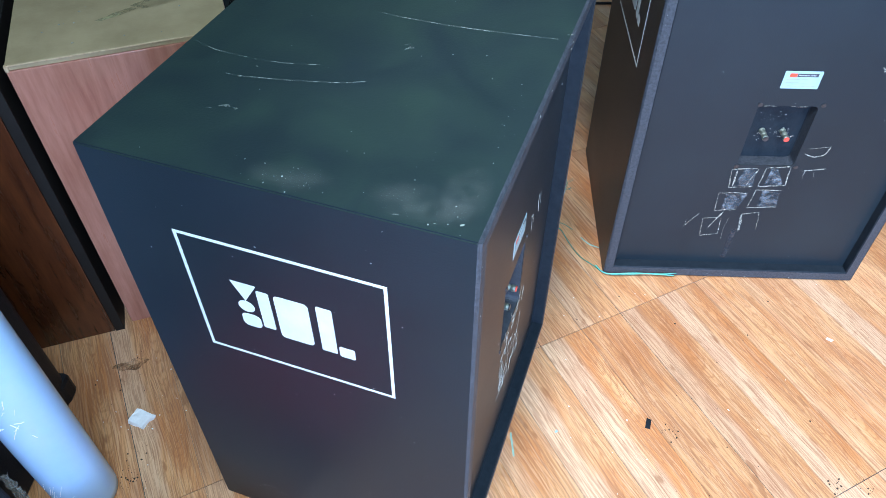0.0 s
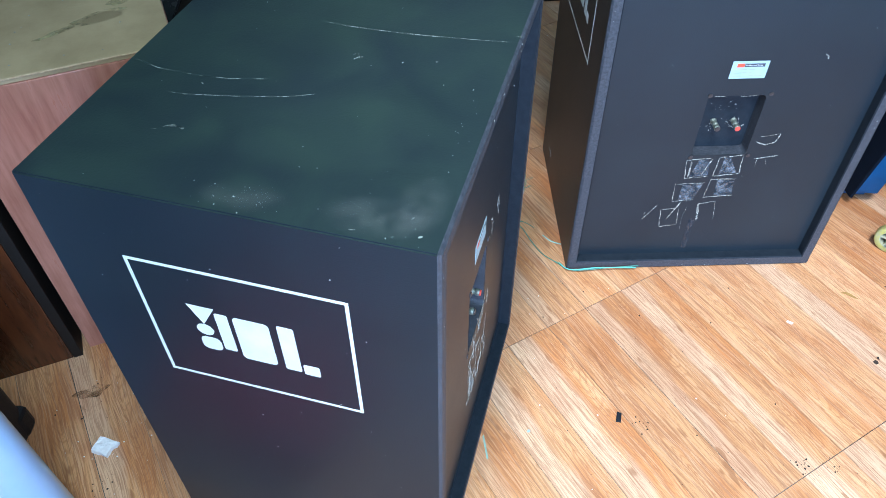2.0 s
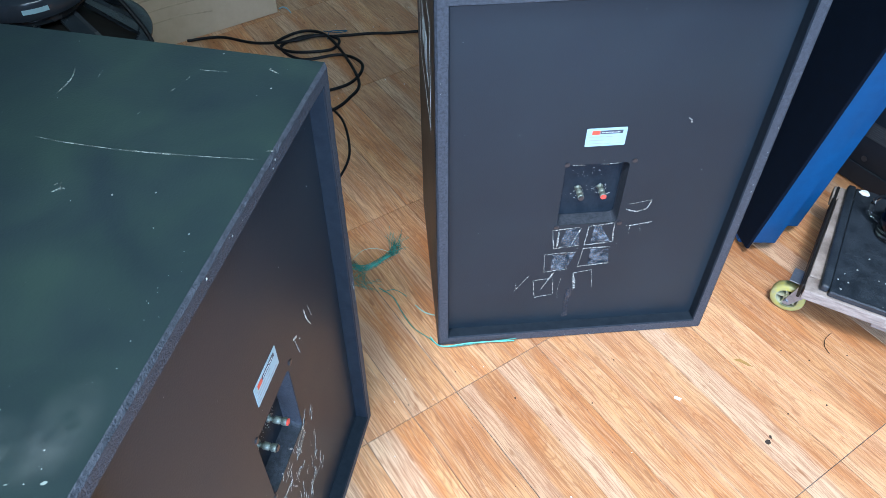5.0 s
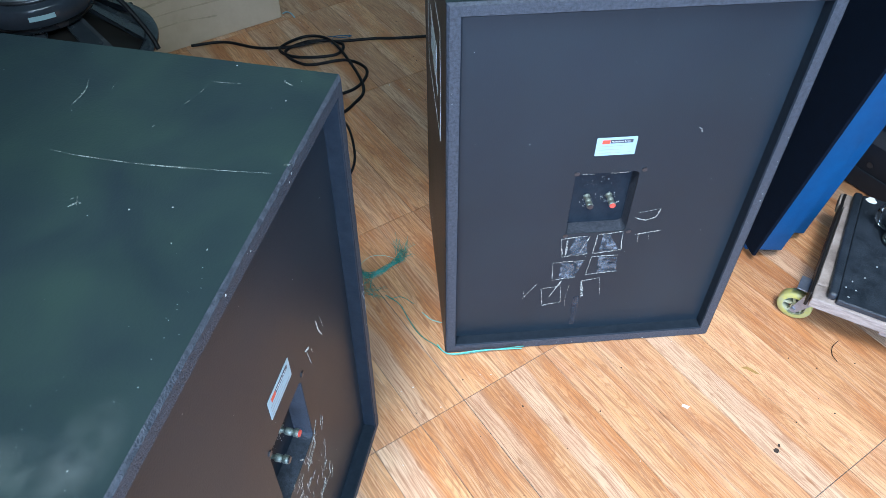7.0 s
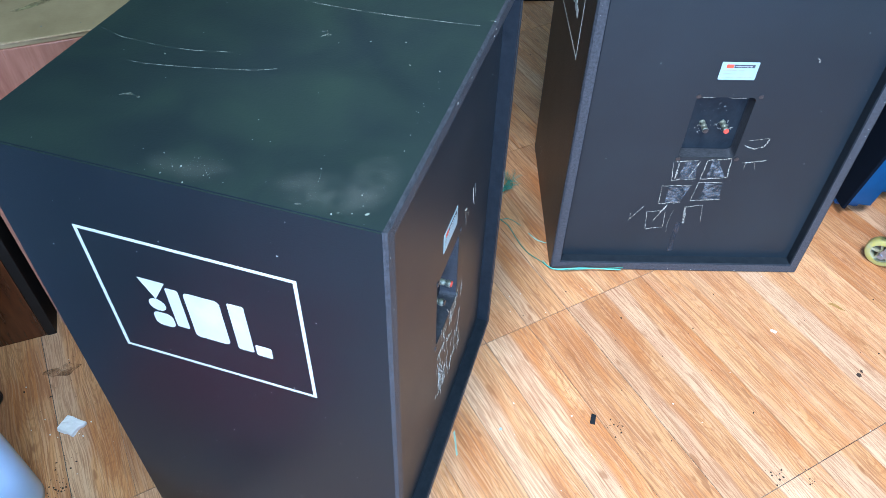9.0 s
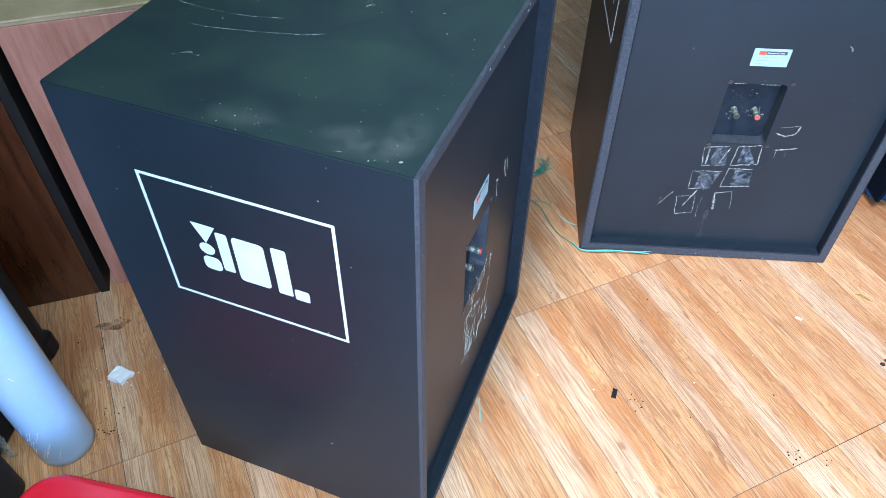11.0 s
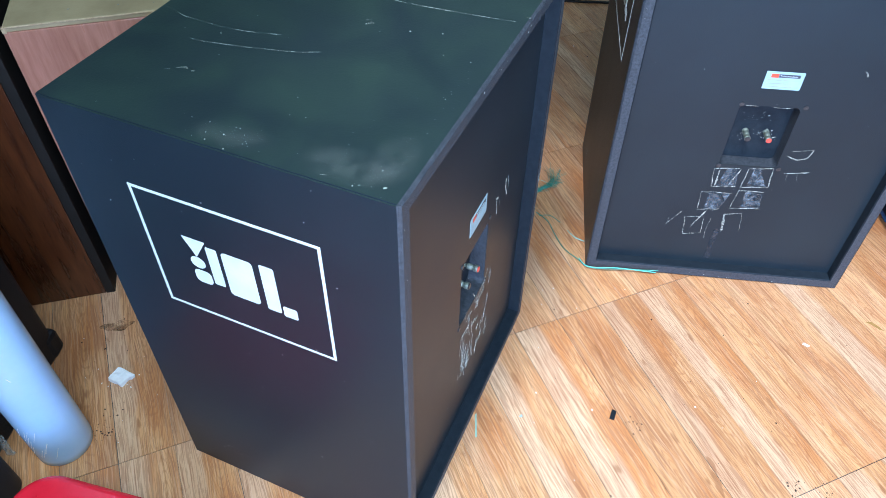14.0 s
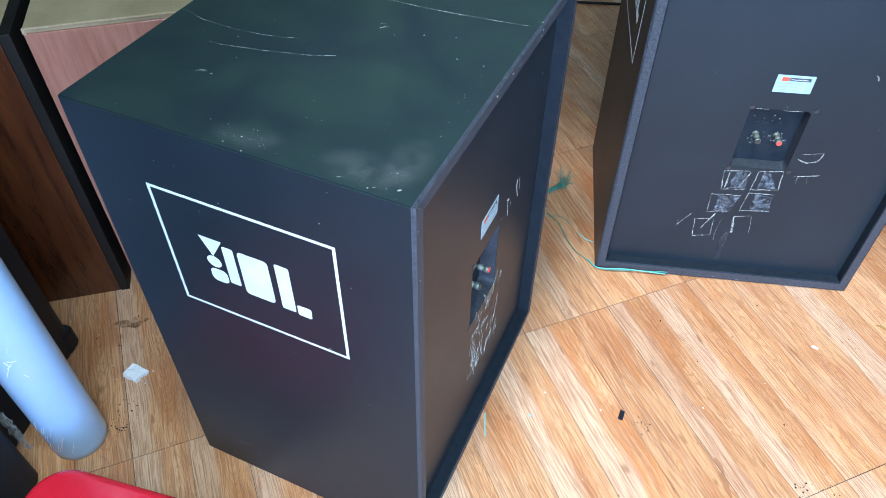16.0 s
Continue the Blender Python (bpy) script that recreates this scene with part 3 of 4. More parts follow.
def wobble(pts, rng):
    """A hand-torn course of a line: more points, each a little off."""
    out = [pts[0]]
    for (a, b), (c, d) in zip(pts, pts[1:]):
        n = max(2, int(math.hypot(c - a, d - b) / 0.012))
        out += [(a + (c - a) * k / n + rng.uniform(-0.0011, 0.0011), b + (d - b) * k / n + rng.uniform(-0.0011, 0.0011)) for k in range(1, n)] + [(c, d)]
    return out


def wear(c, seed, du, strokes_back, patches, flecks_top, flecks_side, flecks_back, strokes_top):
    rng = random.Random(seed)
    panel = back_face(du)
    for pts, w in strokes_back:
        part("glue_mark", stroke(wobble(pts, rng), w * 0.7, 0.0004, panel, None, rng, 0.6), PALE_GLUE if du and w >= 0.004 else GLUE_LINE, c)
    for q in patches:
        part("glue_film", plate(q, 0.0003, None, panel), GLUE, c)
    for pts, w in strokes_top:
        part("scratch", stroke(pts, w * 0.7, 0.0003, on_top, None, rng, 0.5), SCRATCH, c)
    g = bmesh.new()
    for (u0, u1, v0, v1, n), put in ((flecks_top, on_top), (flecks_side, on_side), (flecks_back, panel)):
        for _ in range(n):
            u, v, r = rng.uniform(u0, u1), rng.uniform(v0, v1), rng.choice((0.0003, 0.0004, 0.0005, 0.0006, 0.0007, 0.0012))
            k = [(u + r * rng.uniform(0.5, 1.4) * math.cos(a), v + r * rng.uniform(0.5, 1.4) * math.sin(a)) for a in (0.2, 1.4, 2.7, 3.9, 5.2)]
            plate(k, 0.0004, g, put)
    # chips round the posts and along the edges
    at_plate = back_face(du, 0.0325)
    at_rim = lambda u, v, w: (u, -w, v)
    for cu_, cv_, su_, sv_, n, put in ((0.303, 0.430, 0.016, 0.014, 26, at_plate), (0.352, 0.430, 0.016, 0.014, 30, at_plate), (0.30, 0.475, 0.012, 0.01, 8, at_plate), (0.34, 0.478, 0.012, 0.01, 8, at_plate), (CW - 0.008, 0.45, 0.004, 0.03, 22 if seed == 7 else 2, at_rim), (0.009, 0.75, 0.004, 0.1, 4, at_rim), (CW - 0.009, 0.45, 0.004, 0.16, 7, at_rim), (0.32, 0.010, 0.2, 0.004, 9, at_rim), (0.32, CH - 0.010, 0.2, 0.004, 6, at_rim), (0.39, 0.085, 0.025, 0.012, 10, on_side)):
        for _ in range(n):
            u, v, r = rng.gauss(cu_, su_ * 0.7), rng.gauss(cv_, sv_ * 0.7), rng.choice((0.0004, 0.0006, 0.0009, 0.0014))
            if put is at_rim and not (0.006 < u < CW - 0.006 and 0.006 < v < CH - 0.006):
                continue
            plate([(u + r * rng.uniform(0.4, 1.6) * math.cos(a), v + r * rng.uniform(0.4, 1.6) * math.sin(a)) for a in (0.2, 1.4, 2.7, 3.9, 5.2)], 0.0006, g, put)
    part("paint_flecks", g, FLECK, c, "small white flecks")["kind"] = "stuff"


def quad_lines(q, w, skip=()):
    return [([q[k], q[(k + 1) % 4]], w) for k in range(4) if k not in skip]

P1 = [(0.254, 0.347), (0.312, 0.352), (0.319, 0.298), (0.261, 0.291)]
P2 = [(0.333, 0.354), (0.387, 0.360), (0.393, 0.303), (0.330, 0.297)]
P3 = [(0.243, 0.274), (0.315, 0.276), (0.300, 0.222), (0.247, 0.216)]
P4 = [(0.329, 0.286), (0.389, 0.286), (0.395, 0.233), (0.324, 0.228)]
P5 = [(0.224, 0.189), (0.270, 0.196), (0.276, 0.137), (0.233, 0.129)]
P6 = [(0.316, 0.206), (0.359, 0.214), (0.368, 0.154), (0.324, 0.147)]
back_b = []
for q, w, skip in ((P1, 0.0022, (1,)), (P2, 0.0028, ()), (P3, 0.0016, (1,)), (P4, 0.0024, (1,)), (P5, 0.0018, ()), (P6, 0.0014, (2,))):
    back_b += quad_lines(q, w, skip)
back_b += [([(0.268, 0.344), (0.268, 0.296)], 0.005), ([(0.300, 0.300), (0.316, 0.350)], 0.003), ([(0.318, 0.204), (0.326, 0.150)], 0.006), ([(0.316, 0.206), (0.345, 0.212)], 0.004),
           ([(0.406, 0.398), (0.431, 0.389), (0.450, 0.395), (0.457, 0.418)], 0.0036), ([(0.409, 0.412), (0.458, 0.420)], 0.001), ([(0.416, 0.348), (0.470, 0.356)], 0.0034),
           ([(0.424, 0.345), (0.425, 0.325)], 0.0018), ([(0.445, 0.350), (0.450, 0.330)], 0.0014), ([(0.183, 0.159), (0.213, 0.206)], 0.0022), ([(0.185, 0.183), (0.184, 0.160)], 0.0012), ([(0.246, 0.157), (0.271, 0.213)], 0.004),
           ([(0.290, 0.195), (0.286, 0.150), (0.289, 0.120)], 0.001), ([(0.355, 0.445), (0.362, 0.448)], 0.004), ([(0.485, 0.625), (0.492, 0.620), (0.493, 0.612)], 0.0028), ([(0.273, 0.5245), (0.300, 0.5245)], 0.0014), ([(0.33, 0.525), (0.372, 0.525)], 0.0012)]
film_b = [[(0.284, 0.348), (0.310, 0.350), (0.317, 0.300), (0.272, 0.296)], [(0.345, 0.352), (0.360, 0.352), (0.386, 0.306), (0.342, 0.300)], [(0.262, 0.272), (0.313, 0.275), (0.299, 0.224), (0.262, 0.218)], [(0.346, 0.284), (0.388, 0.279), (0.393, 0.236), (0.346, 0.232)]]
wear(cab_b, 5, 0.0, back_b, film_b, (0.02, 0.6, 0.02, 0.5, 30), (0.05, 0.45, 0.05, 0.85, 10), (0.05, 0.6, 0.05, 0.85, 16), [])
smear = bmesh.new()
stroke([(0.314, 0.155), (0.312, 0.10), (0.315, 0.048)], 0.014, 0.0002, on_back, smear, random.Random(2), 0.2)
part("grey_smear", smear, SMEAR, cab_b)

back_a = [([(0.478, 0.563), (0.482, 0.535), (0.492, 0.512)], 0.0045), ([(0.492, 0.560), (0.500, 0.525)], 0.001), ([(0.426, 0.552), (0.438, 0.546)], 0.010), ([(0.430, 0.545), (0.437, 0.506)], 0.0025), ([(0.445, 0.535), (0.450, 0.520)], 0.0025)]
rngA = random.Random(11)
for k in range(64):
    u, v = rngA.uniform(0.262, 0.425), rngA.uniform(0.15, 0.35)
    a = rngA.choice((rngA.gauss(80, 14), rngA.gauss(75, 12), rngA.gauss(10, 18)))
    s = rngA.uniform(0.012, 0.05)
    back_a.append(([(u, v), (u + s * math.cos(radians(a)) * 0.5, v + s * math.sin(radians(a)) * 0.5), (u + s * math.cos(radians(a + rngA.uniform(-25, 25))), v + s * math.sin(radians(a)))], rngA.choice((0.001, 0.0014, 0.002, 0.0035))))
top_a = [([(0.404, 0.290), (0.401, 0.256)], 0.0009), ([(0.401, 0.256), (0.401, 0.218), (0.4012, 0.186)], 0.0017), ([(0.4015, 0.180), (0.404, 0.140), (0.408, 0.099)], 0.0022), ([(0.408, 0.099), (0.412, 0.060), (0.418, 0.012)], 0.0008),
         ([(0.111, 0.401), (0.114, 0.394)], 0.0012), ([(0.119, 0.388), (0.1245, 0.377), (0.1235, 0.366), (0.1215, 0.362)], 0.0048),
         ([(0.187, 0.419), (0.187, 0.399), (0.199, 0.334), (0.217, 0.262), (0.230, 0.235)], 0.0011), ([(0.245, 0.504), (0.233, 0.464), (0.230, 0.401), (0.234, 0.357), (0.246, 0.308)], 0.0012), ([(0.1875, 0.4015), (0.1855, 0.396)], 0.005), ([(0.216, 0.389), (0.2145, 0.385)], 0.004),
         ([(0.547, 0.326), (0.531, 0.3185), (0.513, 0.3145), (0.489, 0.316)], 0.0015), ([(0.548, 0.286), (0.533, 0.284)], 0.0014), ([(0.557, 0.166), (0.549, 0.167)], 0.0016), ([(0.543, 0.1685), (0.538, 0.170)], 0.0012), ([(0.529, 0.173), (0.521, 0.176)], 0.0013), ([(0.510, 0.180), (0.505, 0.182)], 0.0010), ([(0.490, 0.186), (0.482, 0.189)], 0.0010), ([(0.474, 0.192), (0.469, 0.193)], 0.0009),
         ([(0.320, 0.215), (0.329, 0.208), (0.327, 0.203)], 0.003), ([(0.337, 0.214), (0.322, 0.206)], 0.002), ([(0.331, 0.219), (0.334, 0.216)], 0.002), ([(0.595, 0.07), (0.588, 0.055)], 0.003), ([(0.575, 0.16), (0.578, 0.12)], 0.0009), ([(0.436, 0.001), (0.434, 0.010)], 0.004), ([(0.294, 0.080), (0.291, 0.078)], 0.003), ([(0.0185, 0.030), (0.0215, 0.026)], 0.004), ([(0.012, 0.058), (0.0135, 0.055)], 0.003), ([(0.011, 0.105), (0.013, 0.098)], 0.002)]
wear(cab_a, 7, 0.018, back_a, [], (0.01, 0.62, 0.02, 0.5, 24), (0.06, 0.5, 0.04, 0.86, 34), (0.06, 0.6, 0.06, 0.85, 30), top_a)

# rubbed dust and scattered specks by the worn corner of the top
DUST = dust("rubbed_pale_dust", (0.36, 0.40, 0.38), 0.17, 34)
for u, v, a, b in ((0.036, 0.085, 0.033, 0.066), (0.062, 0.040, 0.056, 0.032), (0.028, 0.235, 0.025, 0.060)):
    film = bmesh.new()
    film.faces.new([film.verts.new(on_top(u + a * i, v + b * k, 0.0007)) for i, k in ((-1, -1), (1, -1), (1, 1), (-1, 1))])
    part("dust_smudge", film, DUST, cab_a)
rngD = random.Random(23)
specks = bmesh.new()
for u, v, su, sv, n in ((0.022, 0.235, 0.012, 0.030, 22), (0.030, 0.045, 0.010, 0.020, 9), (0.060, 0.110, 0.03, 0.03, 8), (0.22, 0.02, 0.10, 0.006, 14)):
    for _ in range(n):
        cu, cv, q = abs(rngD.gauss(u, su)) + 0.003, abs(rngD.gauss(v, sv)) + 0.008, rngD.choice((0.0003, 0.0004, 0.0006, 0.0010))
        plate([(cu + q * rngD.uniform(0.5, 1.5) * math.cos(a), cv + q * rngD.uniform(0.5, 1.5) * math.sin(a)) for a in (0.2, 1.4, 2.7, 3.9, 5.2)], 0.0005, specks, on_top)
part("corner_specks", specks, FLECK, cab_a, "pale specks")["kind"] = "stuff"

# ---- brown veneered cabinets ----
def veneer_box(m, w, d, h, strip, label, face):
    c = thing("veneered_cabinet", m, label, "cabinet", "brown veneered cabinets")
    part("body", box(0, w, 0, d, 0.0, h - 0.012, 0.0015), face, c, "mahogany veneer")
    part("top_board", box(0.001, w - 0.001, 0.002, d, h - 0.0119, h, 0.002), OLIVE, c, "worn brown top, olive sheen put into its colour")
    part("edge_strip", box(0.003, w - 0.003, -0.0006, 0.002, h - 0.0028, h - 0.0006, 0.0005, 1), CHIPPED, c, "pale bare edge")
    if strip:
        part("black_side_board", box(w + 0.001, w + strip, -0.002, d, 0, h + 0.003, 0.002), DARKBOARD, c, "black side board")
    return c

ang = 21.0
vl = veneer_box(pose(-0.295 - 0.27 * math.cos(radians(ang)), 1.667 - 0.27 * math.sin(radians(ang)), 0, 0, 0, ang), 0.416, 0.55, 0.735, 0.023, "reddish-brown veneered cabinet, shade put into its dark colour, with a black side board", SHADED_VENEER)
vr = veneer_box(pose(-0.127, 1.749, 0, 0, 0, ang), 0.40, 0.55, 0.736, 0, "brown veneered cabinet, pinkish sheen put into its colour, with a rubbed olive top", SHEEN_VENEER)
rub = bmesh.new()
up = lambda u, v, w: (u, v, 0.736 + w)
for u, v, a, b, r in ((0.28, 0.16, 0.06, 0.022, 12), (0.20, 0.13, 0.05, 0.008, 20), (0.33, 0.22, 0.04, 0.02, 30)):
    plate([(u + (a * math.cos(t) * math.cos(radians(r)) - b * math.sin(t) * math.sin(radians(r))) * (0.85 + 0.15 * math.sin(5 * t)), v + (a * math.cos(t) * math.sin(radians(r)) + b * math.sin(t) * math.cos(radians(r)))) for t in [2 * math.pi * k / 24 for k in range(24)]], 0.0003, rub, up)
part("paint_rub", rub, YELLOWED, vr, "pale yellow paint rubs")
fl = bmesh.new()
rg = random.Random(3)
for _ in range(26):
    u, v, r = rg.uniform(0.01, 0.38), rg.uniform(0.02, 0.4), rg.choice((0.0008, 0.0012, 0.002))
    plate([(u + r * rg.uniform(0.5, 1.5) * math.cos(a), v + r * rg.uniform(0.5, 1.5) * math.sin(a)) for a in (0, 1.3, 2.6, 3.9, 5.2)], 0.0004, fl, up)
part("paint_flecks", fl, FLECK, vr)["kind"] = "stuff"
part("chipped_corner", box(-0.001, 0.007, -0.0018, 0.006, 0.722, 0.7364, 0.002, 1), CHIPPED, vr, "chipped pale corner")

# ---- black cases by the film roll ----
def black_case(m, w, d, h, label, caps=True):
    c = thing("black_case", m, label, "case")
    bm = rounded_box(0, w, 0, d, 0.0, h, 0.03, 0.010)
    part("body", bm, BLACKPLASTIC, c)
    for x in (0.02, w - 0.02) if caps else ():
        for y in (0.02, d - 0.02):
            part("corner_cap", box(x - 0.024, x + 0.024, y - 0.024, y + 0.024, 0.0, 0.07, 0.012), BLACKPLASTIC, c, "moulded black corner")
    return c

black_case(pose(-0.614, 1.085, 0, 0, 0, 0), 0.427, 0.462, 0.66, "black plastic case with moulded corners")
black_case(pose(-0.588, 0.743, 0, 0, 0, 0), 0.488, 0.472, 0.42, "low black plastic case with rounded corners", False)

# ---- film roll ----
roll = thing("film_roll", pose(-0.064, 1.304, 0), "upright roll of milky white stretch film", "film roll")
bm = lathe([(0.02, 0.0), (0.054, 0.0), (0.0575, 0.003), (0.058, 0.02), (0.0583, 0.25), (0.058, 0.70), (0.0565, 0.704), (0.02, 0.704), (0.02, 0.0)], 64)
for v in bm.verts:
    r = math.hypot(v.co.x, v.co.y)
    if r > 0.05:
        a = math.atan2(v.co.y, v.co.x)
        v.co.x *= 1 + 0.0015 * math.sin(3 * a + 8 * v.co.z)
        v.co.y *= 1 + 0.0015 * math.sin(3 * a + 8 * v.co.z)
part("film", bm, FILM, roll, "wound milky film", True)
part("core", lathe([(0.0165, -0.0), (0.0195, 0.0), (0.0195, 0.71), (0.0165, 0.71), (0.0165, 0.0)], 32), CORE, roll, "cardboard core", True)
# thin white cords on the roll: highlights of its creases given as shape
cr_bm = bmesh.new()
rg = random.Random(12)
for _ in range(26):
    a, z = radians(rg.uniform(-125, -40)), rg.uniform(0.30, 0.56)
    da, dz = radians(rg.uniform(-14, 14)), rg.uniform(-0.03, 0.03)
    tube([(0.0586 * math.cos(a + da * k), 0.0586 * math.sin(a + da * k), z + dz * k + 0.004 * rg.random()) for k in (0, 0.35, 0.7, 1)], rg.choice((0.0003, 0.0005, 0.0008)), 5, cr_bm, 3)
for _ in range(12):
    a, z = radians(rg.uniform(-140, -60)), rg.uniform(0.03, 0.12)
    tube([(0.0584 * math.cos(a + radians(5) * k), 0.0584 * math.sin(a + radians(5) * k), z + 0.012 * k + 0.003 * rg.random()) for k in (0, 1, 2, 3)], 0.0004, 5, cr_bm, 3)
part("film_creases", cr_bm, FOAM, roll, "white lines modelled as glints on the film's creases", True)["kind"] = "stuff"
wad = thing("film_scrap", pose(-0.163, 1.262, 0, 0, 0, 20) @ Matrix.Scale(0.5, 4), "crumpled clear film scrap between roll and case", "film scrap")
bm = bmesh.new()
bmesh.ops.create_grid(bm, x_segments=14, y_segments=22, size=0.5)
for v in bm.verts:
    q = Vector((v.co.x * 7, v.co.y * 11, 2.0))
    x, z = v.co.x * 0.034, (v.co.y + 0.5) * 0.30
    v.co = Vector((x + 0.012 * noise.noise(q), 0.010 * noise.noise(q + Vector((5, 2, 1))) + 0.006 * noise.noise(q * 3), max(0.001, z + 0.012 * noise.noise(q + Vector((1, 7, 3))))))
part("film", bm, CLEARFILM, wad, "wrinkled clear film").modifiers.new("thick", "SOLIDIFY").thickness = 0.0006

# ---- red tool case ----
red = thing("tool_case", pose(-0.010, 1.176, 0, 0, 0, -8), "red plastic tool case with faceted lid on the tiles", "tool case")
part("base", rounded_box(0, 0.42, -0.26, 0, 0.0, 0.105, 0.07, 0.008), REDDARK, red, "dark worn red lower half")
lid = part("lid", rounded_box(-0.003, 0.423, -0.263, 0.003, 0.108, 0.15, 0.073, 0.014), RED, red, "bright red glossy lid")
part("seam", rounded_box(-0.0045, 0.4245, -0.2645, 0.0045, 0.1045, 0.1085, 0.0745, 0.0008), REDDARK, red)
ribs = bmesh.new()
for k in range(5):
    x = 0.04 + 0.075 * k
    for s in (1, -1):
        y = -0.13
        v = [(x, y - 0.085 * s), (x + 0.06, y + 0.085 * s), (x + 0.064, y + 0.085 * s), (x + 0.004, y - 0.085 * s)]
        if s < 0:
            v = v[::-1]
        plate(v, 0.0016, ribs, lambda u, vv, w: (u, vv, 0.15 + w))
part("lid_ribs", ribs, RED, lid)

# ---- carton, loudspeaker driver, cables ----
ca = 29.0
cart = thing("cardboard_box", pose(0.576, 3.605, 0, 0, 0, ca), "closed brown cardboard box with tape and creases", "cardboard box")
part("carton_body", box(-0.80, 0, 0, 0.42, 0, 0.40, 0.004), CARTON, cart)
crease = bmesh.new()
for (u0, v0, u1, v1, w) in ((-0.75, 0.14, -0.05, 0.135, 0.004), (-0.6, 0.18, -0.1, 0.20, 0.006), (-0.5, 0.10, -0.25, 0.085, 0.004)):
    stroke([(u0, v0), ((u0 + u1) / 2, (v0 + v1) / 2 + 0.01), (u1, v1)], w, 0.0015, lambda u, v, ww: (u, -ww, v), crease, random.Random(4))
part("creases", crease, TAPE, cart, "pressed creases in the board")
part("tape", plate([(-0.80, 0.16), (0, 0.16), (0, 0.215), (-0.80, 0.215)], 0.0005, place=lambda u, v, w: (u, v, 0.40 + w)), TAPE, cart, "clear brown tape")

stand = thing("wooden_board", pose(0.115, 2.72, 0, 0, 0, 15), "low black board block beneath the loudspeaker driver", "board")
part("block", box(-0.2, 0.2, -0.2, 0.2, 0, 0.42, 0.004), DARKBOARD, stand)
drv = thing("speaker_driver", pose(0.115, 2.72, 0.42) @ Matrix.Scale(1.08, 4), "black loudspeaker driver lying face down, magnet up", "speaker driver")
part("flange", lathe([(0.205, 0.0), (0.236, 0.0), (0.238, 0.004), (0.236, 0.012), (0.21, 0.014), (0.205, 0.012), (0.205, 0.0)], 64), CAST, drv, "black cast flange", True)
for k in range(8):
    sp = bmesh.new()
    a = [(0.214, -0.034, 0.012), (0.214, 0.034, 0.012), (0.10, 0.022, 0.115), (0.10, -0.022, 0.115)]
    lo = [sp.verts.new(p) for p in a]
    hi = [sp.verts.new((p[0] - 0.008, p[1] * 0.8, p[2] - 0.010)) for p in a]
    for q in ((0, 1, 2, 3),):
        outer_face = sp.faces.new([lo[i] for i in q])
        sp.faces.new([hi[i] for i in q][::-1])
    for i in range(4):
        j = (i + 1) % 4
        sp.faces.new((lo[i], lo[j], hi[j], hi[i]))
    sp.normal_update()
    bmesh.ops.inset_region(sp, faces=[outer_face], thickness=0.009, depth=-0.006)
    part("basket_arm", sp, CAST, drv, m=pose(0, 0, 0, 0, 0, 45 * k + 10))
part("cone", lathe([(0.204, 0.010), (0.09, 0.085), (0.06, 0.09), (0.0, 0.09)], 48), DARKBOARD, drv, "dark paper cone", True)
part("basket_hub", lathe([(0.0, 0.104), (0.112, 0.104), (0.118, 0.108), (0.118, 0.124), (0.0, 0.124)], 48), CAST, drv, "", True)
mg = part("magnet", lathe([(0.0, 0.124), (0.128, 0.124), (0.132, 0.128), (0.132, 0.166), (0.128, 0.170), (0.0, 0.170)], 64), mat("glossy_black_magnet", (0.035, 0.042, 0.055), None, 0.16, 20), drv, "glossy black magnet", True)
part("back_plate", lathe([(0.0, 0.170), (0.105, 0.170), (0.108, 0.172), (0.106, 0.178), (0.04, 0.178), (0.038, 0.174), (0.0, 0.174)], 48), SCREW, mg, "dark steel back plate", True)
part("ring", lathe([(0.098, 0.178), (0.105, 0.178), (0.106, 0.181), (0.102, 0.184), (0.098, 0.181), (0.098, 0.178)], 48), STEEL, mg, "bright steel ring", True)
part("lead", tube([(0.10, 0.06, 0.150), (0.17, 0.02, 0.12), (0.23, -0.02, 0.05), (0.25, -0.04, 0.012)], 0.006, 8), RUBBER, drv, "black lead", True)
st = bmesh.new()
ring = [[st.verts.new((0.1328 * math.cos(radians(a)), 0.1328 * math.sin(radians(a)), z)) for a in range(-78, -50, 4)] for z in (0.143, 0.154)]
for i in range(len(ring[0]) - 1):
    st.faces.new((ring[0][i], ring[0][i + 1], ring[1][i + 1], ring[1][i]))
part("sticker", st, LABEL, mg, "pale blue paper sticker")

cable = thing("cable", pose(-0.015, 0.232, 0) @ Matrix.Diagonal((1, 0.92, 1, 1)), "black rubber cable coiled on the tiles", "cable")
coil = [(1.9, 3.50, 0.006), (1.128, 3.448, 0.006), (0.95, 3.45, 0.006), (0.82, 3.44, 0.007), (0.70, 3.44, 0.012), (0.62, 3.37, 0.010), (0.70, 3.28, 0.006), (0.84, 3.30, 0.006), (0.915, 3.22, 0.006), (0.87, 3.10, 0.006), (0.74, 3.04, 0.006)]
part("cord", tube(coil, 0.0055), RUBBER, cable, "", True)
part("cord", tube([(0.27, 3.46, 0.006), (0.39, 3.477, 0.006), (0.52, 3.42, 0.006), (0.65, 3.40, 0.016), (0.76, 3.43, 0.018), (0.83, 3.40, 0.014), (0.80, 3.33, 0.012), (0.66, 3.33, 0.012), (0.60, 3.40, 0.012), (0.70, 3.47, 0.018), (0.80, 3.40, 0.020), (0.90, 3.12, 0.008), (0.865, 3.00, 0.006), (0.80, 2.93, 0.006), (0.70, 2.90, 0.006)], 0.0055), RUBBER, cable, "", True)
